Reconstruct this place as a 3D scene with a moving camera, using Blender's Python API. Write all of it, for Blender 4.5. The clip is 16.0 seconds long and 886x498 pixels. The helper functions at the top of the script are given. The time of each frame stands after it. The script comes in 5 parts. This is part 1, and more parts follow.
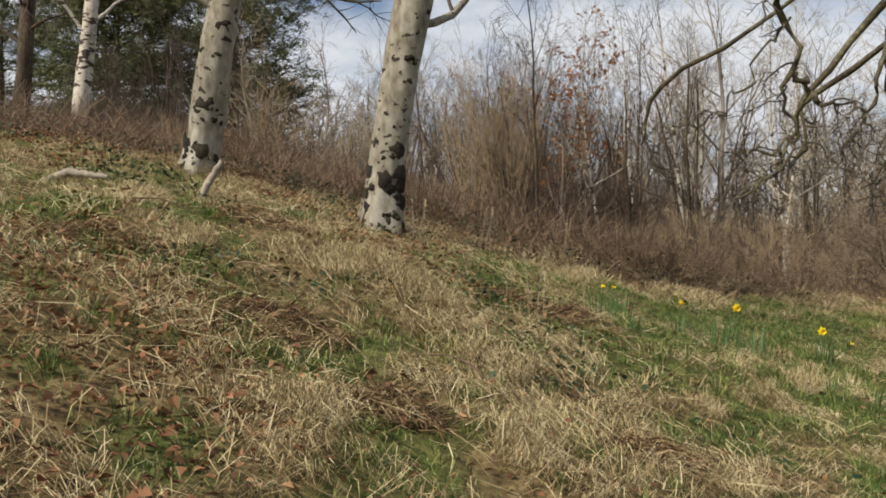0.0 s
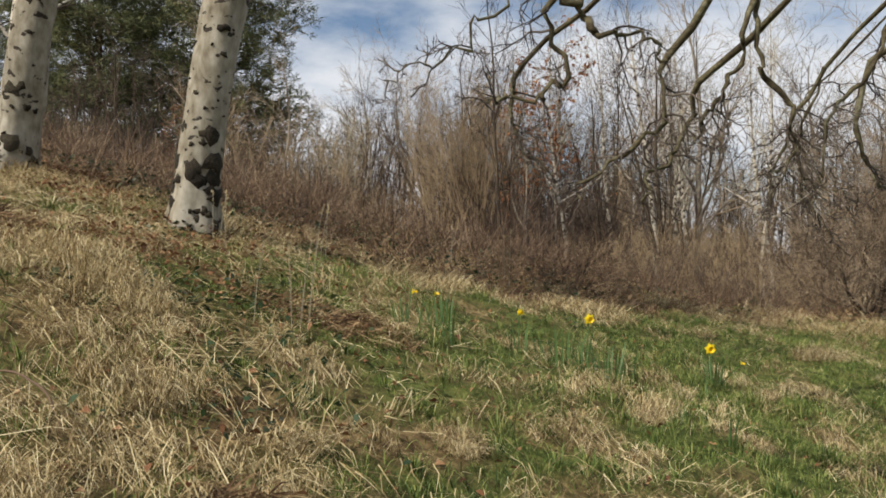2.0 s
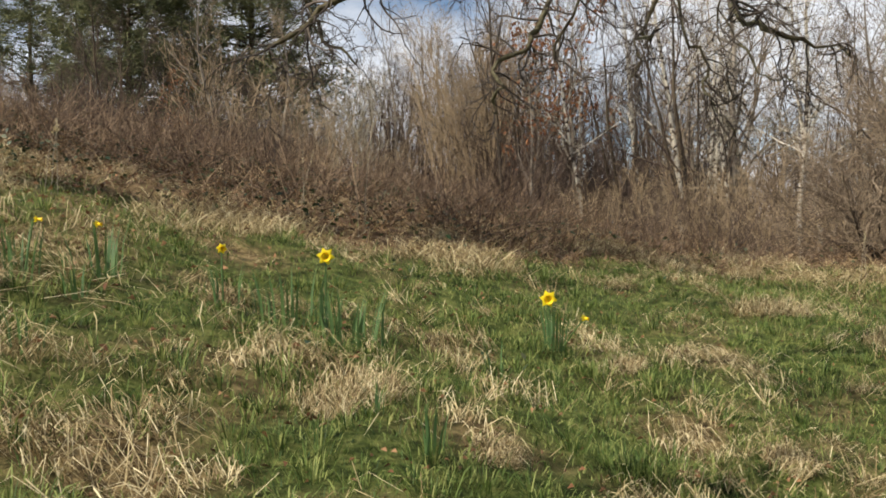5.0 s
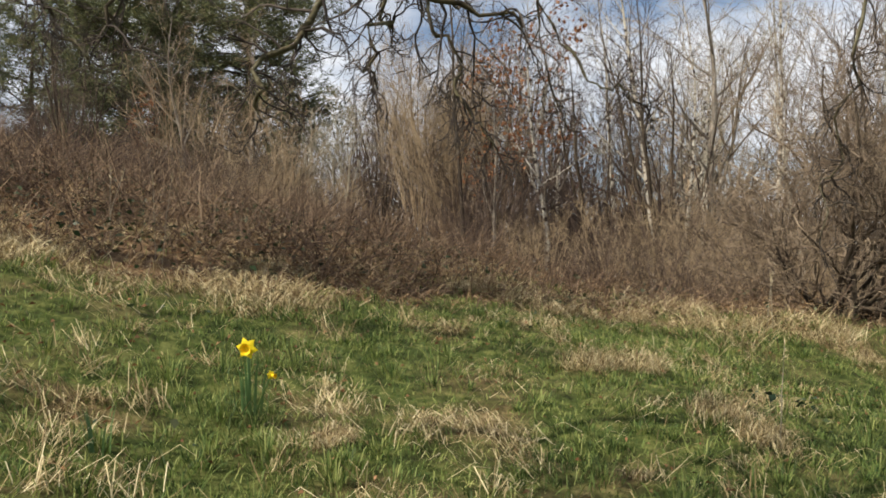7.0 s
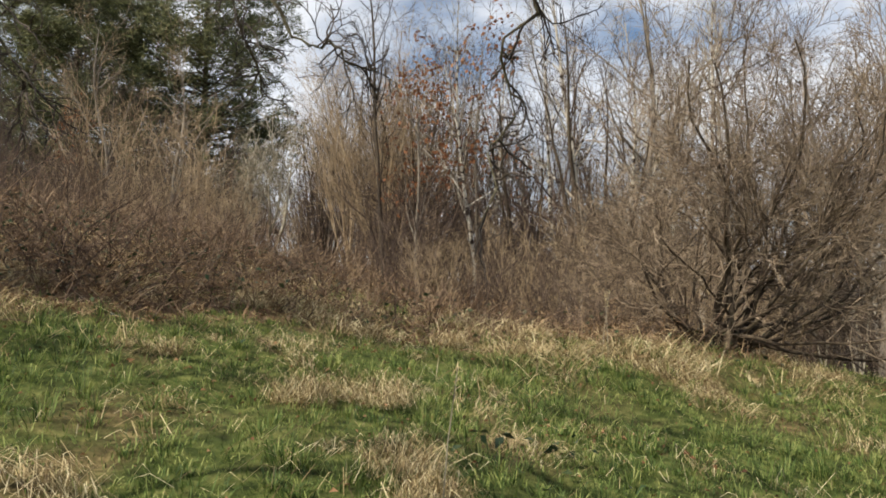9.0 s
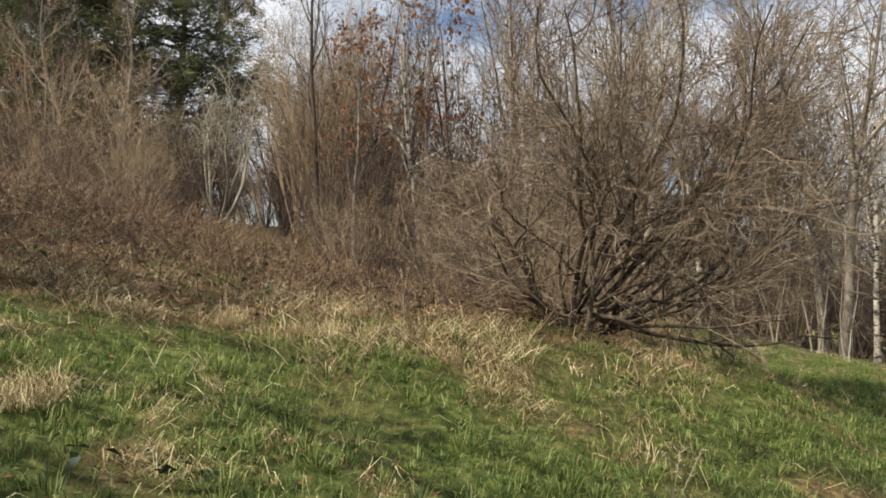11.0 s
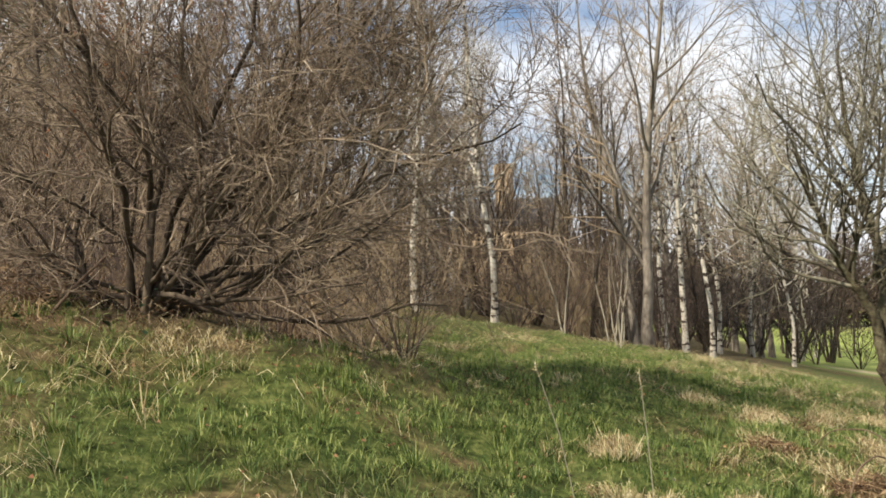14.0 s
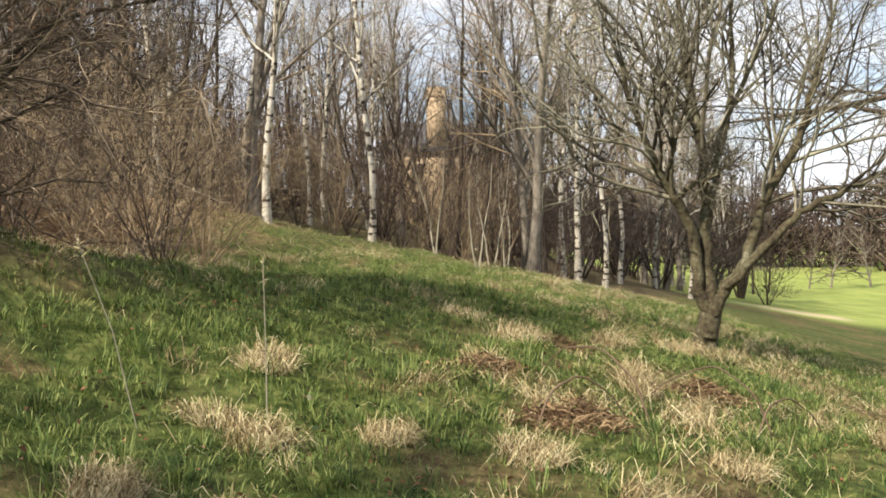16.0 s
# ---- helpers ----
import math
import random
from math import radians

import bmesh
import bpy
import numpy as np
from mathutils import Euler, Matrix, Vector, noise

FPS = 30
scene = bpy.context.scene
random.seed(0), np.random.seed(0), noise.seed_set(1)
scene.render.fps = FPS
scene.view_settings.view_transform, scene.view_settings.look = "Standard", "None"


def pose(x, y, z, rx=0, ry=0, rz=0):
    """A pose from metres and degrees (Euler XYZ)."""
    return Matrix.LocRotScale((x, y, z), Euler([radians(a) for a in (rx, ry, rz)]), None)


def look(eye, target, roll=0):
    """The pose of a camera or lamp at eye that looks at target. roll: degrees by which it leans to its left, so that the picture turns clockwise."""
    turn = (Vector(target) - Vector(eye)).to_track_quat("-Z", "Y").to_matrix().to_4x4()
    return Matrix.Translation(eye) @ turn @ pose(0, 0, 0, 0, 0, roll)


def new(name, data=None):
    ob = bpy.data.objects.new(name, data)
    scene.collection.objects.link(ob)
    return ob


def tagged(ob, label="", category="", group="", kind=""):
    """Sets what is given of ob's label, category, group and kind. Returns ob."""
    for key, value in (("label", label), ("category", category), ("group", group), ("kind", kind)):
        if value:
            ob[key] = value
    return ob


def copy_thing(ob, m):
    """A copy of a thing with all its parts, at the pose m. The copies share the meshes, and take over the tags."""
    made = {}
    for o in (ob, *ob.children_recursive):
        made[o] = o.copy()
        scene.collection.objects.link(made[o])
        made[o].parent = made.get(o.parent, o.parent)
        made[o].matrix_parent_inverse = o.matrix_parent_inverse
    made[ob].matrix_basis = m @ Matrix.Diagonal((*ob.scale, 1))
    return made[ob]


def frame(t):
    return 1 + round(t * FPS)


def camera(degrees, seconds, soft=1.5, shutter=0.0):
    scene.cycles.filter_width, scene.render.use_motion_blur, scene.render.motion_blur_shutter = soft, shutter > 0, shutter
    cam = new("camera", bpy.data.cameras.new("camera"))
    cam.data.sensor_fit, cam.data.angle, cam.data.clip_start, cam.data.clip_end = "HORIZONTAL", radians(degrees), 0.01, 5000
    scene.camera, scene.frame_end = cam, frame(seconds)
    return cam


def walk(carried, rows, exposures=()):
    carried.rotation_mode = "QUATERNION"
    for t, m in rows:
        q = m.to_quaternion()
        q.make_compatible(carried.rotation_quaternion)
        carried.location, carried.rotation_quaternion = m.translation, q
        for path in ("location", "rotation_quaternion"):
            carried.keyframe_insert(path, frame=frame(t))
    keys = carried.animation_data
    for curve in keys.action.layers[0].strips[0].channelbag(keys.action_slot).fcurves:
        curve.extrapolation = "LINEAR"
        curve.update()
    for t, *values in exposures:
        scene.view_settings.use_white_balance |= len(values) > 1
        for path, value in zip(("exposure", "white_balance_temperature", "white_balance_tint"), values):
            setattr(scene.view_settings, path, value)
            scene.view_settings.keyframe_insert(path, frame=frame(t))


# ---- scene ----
cam = camera(54.0, 16.0, soft=1.8)
PATH = [
    (0, (0.089, -0.08, 0.008), (0.028, 1.919, 0.026), -0.7),
    (0.5, (0.467, 0.295, -0.037), (0.383, 2.291, 0.058), -1.1),
    (1, (0.93, 0.65, -0.086), (0.828, 2.643, 0.044), -2.7),
    (1.5, (1.335, 1.02, -0.151), (1.248, 3.015, -0.038), -1.4),
    (2, (1.749, 1.385, -0.212), (1.651, 3.381, -0.132), -0.8),
    (2.5, (2.079, 1.755, -0.282), (1.923, 3.748, -0.211), -0.4),
    (3, (2.42, 2.171, -0.329), (2.155, 4.151, -0.24), -0.2),
    (3.5, (2.727, 2.536, -0.37), (2.341, 4.495, -0.264), -1.4),
    (4, (3.044, 2.988, -0.434), (2.671, 4.95, -0.339), -2.1),
    (4.5, (3.403, 3.358, -0.495), (3.113, 5.336, -0.453), -2.7),
    (4.7, (3.518, 3.506, -0.525), (3.242, 5.487, -0.502), -2.4),
    (6.8, (4.971, 4.819, -0.54), (4.639, 6.789, -0.459), -1.5),
    (7, (5.101, 4.97, -0.55), (4.779, 6.941, -0.449), -1.1),
    (7.5, (5.441, 5.364, -0.586), (5.145, 7.338, -0.461), -0.5),
    (8, (5.787, 5.673, -0.622), (5.49, 7.647, -0.496), -1.3),
    (8.5, (6.115, 5.988, -0.665), (5.818, 7.96, -0.508), -0.9),
    (8.7, (6.247, 6.137, -0.666), (5.96, 8.109, -0.497), -0.5),
    (10.8, (7.772, 7.204, -0.516), (7.46, 9.177, -0.426), 1.0),
    (11, (7.905, 7.348, -0.53), (7.6, 9.322, -0.452), 0.8),
    (11.5, (8.329, 7.673, -0.597), (8.069, 9.652, -0.468), -1.1),
    (12, (8.71, 7.993, -0.653), (8.561, 9.977, -0.455), -2.3),
    (12.5, (9.086, 8.357, -0.704), (9.045, 10.346, -0.504), -2.2),
    (13, (9.453, 8.621, -0.765), (9.403, 10.612, -0.577), -1.9),
    (13.5, (9.823, 8.962, -0.832), (9.747, 10.956, -0.688), -2.3),
    (14, (10.226, 9.234, -0.902), (10.18, 11.23, -0.791), -2.2),
    (14.5, (10.578, 9.542, -0.98), (10.581, 11.541, -0.899), -0.8),
    (15, (10.987, 9.758, -1.035), (11.056, 11.755, -0.976), -0.4),
    (15.5, (11.375, 10.023, -1.114), (11.452, 12.021, -1.075), 0.6),
    (16, (11.82, 10.306, -1.201), (11.889, 12.304, -1.255), -0.1),
]
walk(cam, [(t, look(eye, target, roll)) for t, eye, target, roll in PATH], [(0.0, 0.22), (2.5, 0.33), (4.5, 0.47), (8.0, 0.50), (11.5, 0.58), (12.5, 0.54), (13.5, 0.60), (15.0, 0.92), (16.0, 0.86)])

# ---- world, sun, sky ----
SUN_FROM = Vector((-0.66, -0.58, 0.80)).normalized()
world = bpy.data.worlds.new("sky")
scene.world = world
world.use_nodes = True
wn, wl = world.node_tree.nodes, world.node_tree.links
wn.clear()
w_out, w_bg, w_sky = wn.new("ShaderNodeOutputWorld"), wn.new("ShaderNodeBackground"), wn.new("ShaderNodeTexSky")
w_sky.sky_type, w_sky.sun_disc = "NISHITA", False
w_sky.sun_elevation = math.asin(SUN_FROM.z)
w_sky.sun_rotation = math.atan2(SUN_FROM.x, SUN_FROM.y)
w_sky.altitude, w_sky.air_density, w_sky.dust_density, w_sky.ozone_density = 100, 1.0, 0.6, 1.5
w_co, w_map, w_noise, w_ramp, w_mix = (wn.new("ShaderNode" + k) for k in ("TexCoord", "Mapping", "TexNoise", "ValToRGB", "Mix"))
w_mix.data_type = "RGBA"
w_map.inputs["Scale"].default_value = (1.5, 1.5, 3.6)
w_map.inputs["Location"].default_value = (0.35, 0.1, 0.2)
w_noise.inputs["Scale"].default_value, w_noise.inputs["Detail"].default_value, w_noise.inputs["Roughness"].default_value = 2.0, 7, 0.55
w_ramp.color_ramp.elements[0].position, w_ramp.color_ramp.elements[1].position = 0.36, 0.54
w_mix.inputs["B"].default_value = (7.7, 7.95, 8.4, 1)
wl.new(w_co.outputs["Generated"], w_map.inputs["Vector"])
wl.new(w_map.outputs["Vector"], w_noise.inputs["Vector"])
wl.new(w_noise.outputs["Fac"], w_ramp.inputs["Fac"])
wl.new(w_ramp.outputs["Color"], w_mix.inputs["Factor"])
wl.new(w_sky.outputs["Color"], w_mix.inputs["A"])
wl.new(w_mix.outputs["Result"], w_bg.inputs["Color"])
wl.new(w_bg.outputs["Background"], w_out.inputs["Surface"])
w_bg.inputs["Strength"].default_value = 0.082
sun = new("sun", bpy.data.lights.new("sun", "SUN"))
sun.data.energy, sun.data.angle, sun.data.color = 5.0, radians(0.6), (1.0, 0.91, 0.76)
sun.matrix_world = look(SUN_FROM * 60, (0, 0, 0))


# ---- materials ----
def material(name, colors, scale=6.0, rough=0.85, bump=0.3, detail=6, stretch=(1, 1, 1), island=0.0, spots=None, bump_scale=None, spec=0.25, translucent=0.0):
    """A matt natural surface: two tones of noise, a fine relief, and per-piece variation."""
    m = bpy.data.materials.new(name)
    m.use_nodes = True
    n, l = m.node_tree.nodes, m.node_tree.links
    bsdf = n["Principled BSDF"]
    bsdf.inputs["Roughness"].default_value = rough
    bsdf.inputs["Specular IOR Level"].default_value = spec
    co, mp, big, fine, ramp = (n.new("ShaderNode" + k) for k in ("TexCoord", "Mapping", "TexNoise", "TexNoise", "ValToRGB"))
    mp.inputs["Scale"].default_value = stretch
    l.new(co.outputs["Object"], mp.inputs["Vector"])
    for t, s in ((big, scale * 0.3), (fine, scale * 3)):
        t.inputs["Scale"].default_value, t.inputs["Detail"].default_value = s, detail
        l.new(mp.outputs["Vector"], t.inputs["Vector"])
    mix = n.new("ShaderNodeMath")
    mix.operation = "MULTIPLY_ADD"
    mix.inputs[1].default_value = 0.55
    half = n.new("ShaderNodeMath")
    half.operation = "MULTIPLY"
    half.inputs[1].default_value = 0.45
    l.new(fine.outputs["Fac"], half.inputs[0])
    l.new(big.outputs["Fac"], mix.inputs[0])
    l.new(half.outputs[0], mix.inputs[2])
    value = mix.outputs[0]
    if island:
        geo = n.new("ShaderNodeNewGeometry")
        add = n.new("ShaderNodeMath")
        add.operation = "MULTIPLY_ADD"
        add.inputs[1].default_value = island
        off = n.new("ShaderNodeMath")
        off.operation = "SUBTRACT"
        off.inputs[1].default_value = island / 2
        l.new(geo.outputs["Random Per Island"], add.inputs[0])
        l.new(value, off.inputs[0])
        l.new(off.outputs[0], add.inputs[2])
        value = add.outputs[0]
    el = ramp.color_ramp.elements
    lo, hi = (0.36, 0.64) if not island else (0.5 - island / 2, 0.5 + island / 2)
    while len(el) < len(colors):
        el.new(0.5)
    for i, c in enumerate(colors):
        el[i].position = lo + (hi - lo) * i / (len(colors) - 1)
        el[i].color = (*c, 1)
    l.new(value, ramp.inputs["Fac"])
    color = ramp.outputs["Color"]
    if spots:
        dark, size, cut, z_scale = spots
        mp2, vor, cutter, mx = (n.new("ShaderNode" + k) for k in ("Mapping", "TexNoise", "ValToRGB", "Mix"))
        mp2.inputs["Scale"].default_value = (1, 1, z_scale)
        l.new(co.outputs["Object"], mp2.inputs["Vector"])
        l.new(mp2.outputs["Vector"], vor.inputs["Vector"])
        vor.inputs["Scale"].default_value, vor.inputs["Detail"].default_value = size, 3
        cutter.color_ramp.elements[0].position, cutter.color_ramp.elements[1].position = cut, cut + 0.03
        l.new(vor.outputs["Fac"], cutter.inputs["Fac"])
        mx.data_type = "RGBA"
        mx.inputs["B"].default_value = (*dark, 1)
        l.new(cutter.outputs["Color"], mx.inputs["Factor"])
        l.new(color, mx.inputs["A"])
        color = mx.outputs["Result"]
    l.new(color, bsdf.inputs["Base Color"])
    if bump:
        b = n.new("ShaderNodeBump")
        b.inputs["Strength"].default_value, b.inputs["Distance"].default_value = bump, 0.02
        l.new(fine.outputs["Fac"], b.inputs["Height"])
        l.new(b.outputs["Normal"], bsdf.inputs["Normal"])
    if translucent:
        tr, ms = n.new("ShaderNodeBsdfTranslucent"), n.new("ShaderNodeMixShader")
        ms.inputs[0].default_value = translucent
        l.new(color, tr.inputs["Color"])
        l.new(bsdf.outputs[0], ms.inputs[1])
        l.new(tr.outputs[0], ms.inputs[2])
        l.new(ms.outputs[0], n["Material Output"].inputs["Surface"])
    return m


M_GREEN = material("green_grass", [(0.022, 0.046, 0.012), (0.075, 0.125, 0.028), (0.16, 0.215, 0.055), (0.31, 0.33, 0.11)], 1.2, 0.6, 0, island=0.7, translucent=0.3)
M_DRY = material("dry_grass", [(0.09, 0.058, 0.03), (0.27, 0.20, 0.10), (0.50, 0.41, 0.225), (0.72, 0.63, 0.41)], 1.5, 0.7, 0, island=0.7, translucent=0.2)
M_LEAF = material("dead_leaf", [(0.07, 0.032, 0.017), (0.17, 0.08, 0.038), (0.32, 0.18, 0.095)], 3, 0.8, 0, island=0.7, translucent=0.15)
M_BRAMBLE_LEAF = material("bramble_leaf", [(0.012, 0.028, 0.012), (0.03, 0.055, 0.022), (0.07, 0.075, 0.03)], 3, 0.5, 0, island=0.7, translucent=0.15)
M_CANE = material("bramble_cane", [(0.045, 0.028, 0.02), (0.12, 0.08, 0.054), (0.30, 0.215, 0.14)], 2, 0.8, 0, island=0.7)
M_BRACKEN = material("dead_bracken", [(0.055, 0.03, 0.017), (0.155, 0.094, 0.05), (0.37, 0.265, 0.15)], 2, 0.85, 0, island=0.7, translucent=0.15)
M_BEECH = material("beech_bark", [(0.10, 0.08, 0.055), (0.19, 0.17, 0.13), (0.27, 0.25, 0.205), (0.37, 0.35, 0.30)], 5, 0.8, 0.35, stretch=(1, 1, 0.5), spots=((0.028, 0.022, 0.017), 9.0, 0.63, 1.4))
M_MOSS = material("bark_moss", [(0.010, 0.008, 0.006), (0.022, 0.018, 0.013), (0.05, 0.042, 0.028)], 14, 0.95, 0.6)
M_BIRCH = material("birch_bark", [(0.22, 0.19, 0.15), (0.42, 0.385, 0.32), (0.52, 0.49, 0.43)], 5, 0.7, 0.3, spots=((0.045, 0.032, 0.024), 3.4, 0.545, 2.2))
M_GREYBARK = material("grey_bark", [(0.08, 0.066, 0.053), (0.17, 0.146, 0.118), (0.29, 0.255, 0.21)], 6, 0.9, 0.6, stretch=(1, 1, 0.3))
M_DARKBARK = material("dark_bark", [(0.025, 0.02, 0.015), (0.06, 0.045, 0.032), (0.12, 0.095, 0.065)], 6, 0.95, 0.7, stretch=(1, 1, 0.35))
M_MOSSBARK = material("mossy_bark", [(0.022, 0.017, 0.012), (0.06, 0.048, 0.028), (0.095, 0.085, 0.05), (0.18, 0.17, 0.12)], 9, 0.95, 0.6)
M_TWIG = material("brown_twig", [(0.030, 0.020, 0.016), (0.072, 0.050, 0.039), (0.165, 0.122, 0.093)], 1.5, 0.8, 0, island=0.6)
M_TWIG_TAN = material("tan_twig", [(0.13, 0.094, 0.058), (0.27, 0.20, 0.125), (0.43, 0.34, 0.22)], 1.5, 0.8, 0, island=0.6)
M_TWIG_PALE = material("pale_twig", [(0.15, 0.13, 0.095), (0.27, 0.24, 0.18), (0.42, 0.385, 0.30)], 1.5, 0.8, 0, island=0.6)
M_TWIG_DARK = material("dark_twig", [(0.026, 0.021, 0.018), (0.06, 0.048, 0.04), (0.14, 0.115, 0.095)], 1.5, 0.85, 0, island=0.6)
M_LICHEN = material("lichened_twig", [(0.055, 0.045, 0.034), (0.15, 0.13, 0.09), (0.34, 0.32, 0.24)], 4, 0.85, 0, island=0.5)
M_BUSH = material("bush_twig", [(0.068, 0.049, 0.034), (0.175, 0.13, 0.092), (0.36, 0.285, 0.205)], 1.5, 0.8, 0, island=0.6)
M_NEEDLE = material("pine_needle", [(0.036, 0.046, 0.02), (0.082, 0.096, 0.04), (0.18, 0.18, 0.075)], 0.6, 0.6, 0, island=0.6, translucent=0.1)
M_RUSSET = material("russet_leaf", [(0.13, 0.05, 0.022), (0.24, 0.10, 0.045), (0.34, 0.17, 0.08)], 1, 0.8, 0, island=0.7, translucent=0.2)
M_PETAL = material("daffodil_petal", [(0.82, 0.64, 0.015), (0.88, 0.73, 0.03)], 20, 0.5, 0.05, translucent=0.2)
M_TRUMPET = material("daffodil_trumpet", [(0.80, 0.52, 0.01), (0.86, 0.62, 0.02)], 20, 0.5, 0.05)
M_BLADE = material("daffodil_leaf", [(0.04, 0.085, 0.034), (0.075, 0.14, 0.05), (0.15, 0.23, 0.075)], 4, 0.5, 0.05, island=0.5, translucent=0.2)
M_STONE = material("sandstone", [(0.30, 0.21, 0.13), (0.42, 0.31, 0.20), (0.5, 0.39, 0.27)], 1.2, 0.9, 0.4)
M_SLATE = material("slate_roof", [(0.06, 0.06, 0.065), (0.11, 0.11, 0.115)], 3, 0.7, 0.3)
M_GLASS = material("dark_window", [(0.02, 0.022, 0.025), (0.035, 0.038, 0.042)], 2, 0.1, 0, spec=0.5)
M_WOODGREY = material("weathered_wood", [(0.16, 0.135, 0.105), (0.27, 0.235, 0.19), (0.38, 0.34, 0.29)], 8, 0.9, 0.5, stretch=(1, 1, 0.2))


def ground_material():
    """Soil, moss and thatch, mixed by the kinds of ground stored on the sheet."""
    m = bpy.data.materials.new("hillside_ground")
    m.use_nodes = True
    n, l = m.node_tree.nodes, m.node_tree.links
    bsdf = n["Principled BSDF"]
    bsdf.inputs["Roughness"].default_value, bsdf.inputs["Specular IOR Level"].default_value = 0.95, 0.1
    co = n.new("ShaderNodeTexCoord")

    def tone(scale, a, b, c):
        t, r = n.new("ShaderNodeTexNoise"), n.new("ShaderNodeValToRGB")
        t.inputs["Scale"].default_value, t.inputs["Detail"].default_value, t.inputs["Roughness"].default_value = scale, 9, 0.7
        l.new(co.outputs["Object"], t.inputs["Vector"])
        el = r.color_ramp.elements
        el.new(0.5)
        for e, p, col in zip(el, (0.36, 0.5, 0.64), (a, b, c)):
            e.position, e.color = p, (*col, 1)
        l.new(t.outputs["Fac"], r.inputs["Fac"])
        return r.outputs["Color"], t.outputs["Fac"]

    color, fac = tone(9, (0.016, 0.024, 0.006), (0.06, 0.08, 0.02), (0.15, 0.16, 0.05))
    for name, scale, tones in (
        ("dry", 11, ((0.04, 0.026, 0.014), (0.13, 0.09, 0.045), (0.29, 0.21, 0.105))),
        ("thicket", 7, ((0.045, 0.027, 0.015), (0.12, 0.075, 0.042), (0.24, 0.165, 0.09))),
        ("wood", 5, ((0.05, 0.035, 0.02), (0.11, 0.085, 0.045), (0.16, 0.135, 0.07))),
        ("field", 0.6, ((0.17, 0.215, 0.055), (0.22, 0.26, 0.07), (0.28, 0.31, 0.09))),
        ("sand", 2, ((0.42, 0.33, 0.2), (0.5, 0.4, 0.26), (0.55, 0.46, 0.32))),
    ):
        at, mx = n.new("ShaderNodeAttribute"), n.new("ShaderNodeMix")
        at.attribute_name, mx.data_type = name, "RGBA"
        l.new(at.outputs["Fac"], mx.inputs["Factor"])
        l.new(color, mx.inputs["A"])
        l.new(tone(scale, *tones)[0], mx.inputs["B"])
        color = mx.outputs["Result"]
    l.new(color, bsdf.inputs["Base Color"])
    b = n.new("ShaderNodeBump")
    b.inputs["Strength"].default_value, b.inputs["Distance"].default_value = 0.8, 0.05
    l.new(fac, b.inputs["Height"])
    l.new(b.outputs["Normal"], bsdf.inputs["Normal"])
    return m


# ---- mesh helpers ----
class Build:
    """Collects vertices and faces of one mesh."""

    def __init__(self):
        self.v, self.q, self.t, self.n = [], [], [], 0

    def add(self, verts, quads=None, tris=None):
        verts = np.asarray(verts, float).reshape(-1, 3)
        self.v.append(verts)
        if quads is not None and len(quads):
            self.q.append(np.asarray(quads).reshape(-1, 4) + self.n)
        if tris is not None and len(tris):
            self.t.append(np.asarray(tris).reshape(-1, 3) + self.n)
        self.n += len(verts)
        return self

    def sweep(self, P, R, sides=5):
        """Tubes along m polylines of n points: P (m, n, 3), R (m, n)."""
        P, R = np.asarray(P, float), np.asarray(R, float)
        if P.ndim == 2:
            P, R = P[None], R[None]
        m, n = R.shape
        T = np.gradient(P, axis=1)
        T /= np.linalg.norm(T, axis=2, keepdims=True) + 1e-9
        ref = np.where(np.abs(T[:, :1, 2:3]) > 0.8, np.array([1.0, 0, 0]), np.array([0, 0, 1.0]))
        ref = np.broadcast_to(ref, T.shape)
        U = np.cross(T, ref)
        U /= np.linalg.norm(U, axis=2, keepdims=True) + 1e-9
        W = np.cross(T, U)
        a = np.arange(sides) * 2 * np.pi / sides
        ring = P[:, :, None] + R[:, :, None, None] * (np.cos(a)[:, None] * U[:, :, None] + np.sin(a)[:, None] * W[:, :, None])
        idx = np.arange(m * n * sides).reshape(m, n, sides)
        nxt = np.roll(idx, -1, axis=2)
        q = np.stack([idx[:, :-1], nxt[:, :-1], nxt[:, 1:], idx[:, 1:]], -1)
        return self.add(ring, quads=q)

    def blades(self, base, tip, width, side, sag):
        """Tapered grass blades: base, tip (m, 3), width (m), side (m, 3) unit vectors, sag (m, 3) offset of the middle."""
        m = len(base)
        mid = base * 0.45 + tip * 0.55 + sag
        w = width[:, None] * side * 0.5
        V = np.stack([base - w, base + w, mid + w * 0.8, mid - w * 0.8, tip], 1)
        i = np.arange(m)[:, None] * 5
        return self.add(V, quads=i + [0, 1, 2, 3], tris=i + [3, 2, 4])

    def mesh(self, name, mat, smooth=True):
        me = bpy.data.meshes.new(name)
        V = np.concatenate(self.v)
        Q = np.concatenate(self.q) if self.q else np.zeros((0, 4), int)
        T = np.concatenate(self.t) if self.t else np.zeros((0, 3), int)
        me.vertices.add(len(V))
        me.vertices.foreach_set("co", V.astype(np.float32).ravel())
        loops = np.concatenate([Q.ravel(), T.ravel()])
        me.loops.add(len(loops))
        me.loops.foreach_set("vertex_index", loops.astype(np.int32))
        me.polygons.add(len(Q) + len(T))
        starts = np.concatenate([np.arange(len(Q)) * 4, len(Q) * 4 + np.arange(len(T)) * 3])
        me.polygons.foreach_set("loop_start", starts.astype(np.int32))
        if smooth:
            me.polygons.foreach_set("use_smooth", np.ones(len(Q) + len(T), bool))
        me.update(calc_edges=True)
        me.materials.append(mat)
        return me


def thing(name, at, label, category, group=""):
    ob = new(name)
    ob.empty_display_size = 0.2
    ob.location = at
    return tagged(ob, label, category, group)


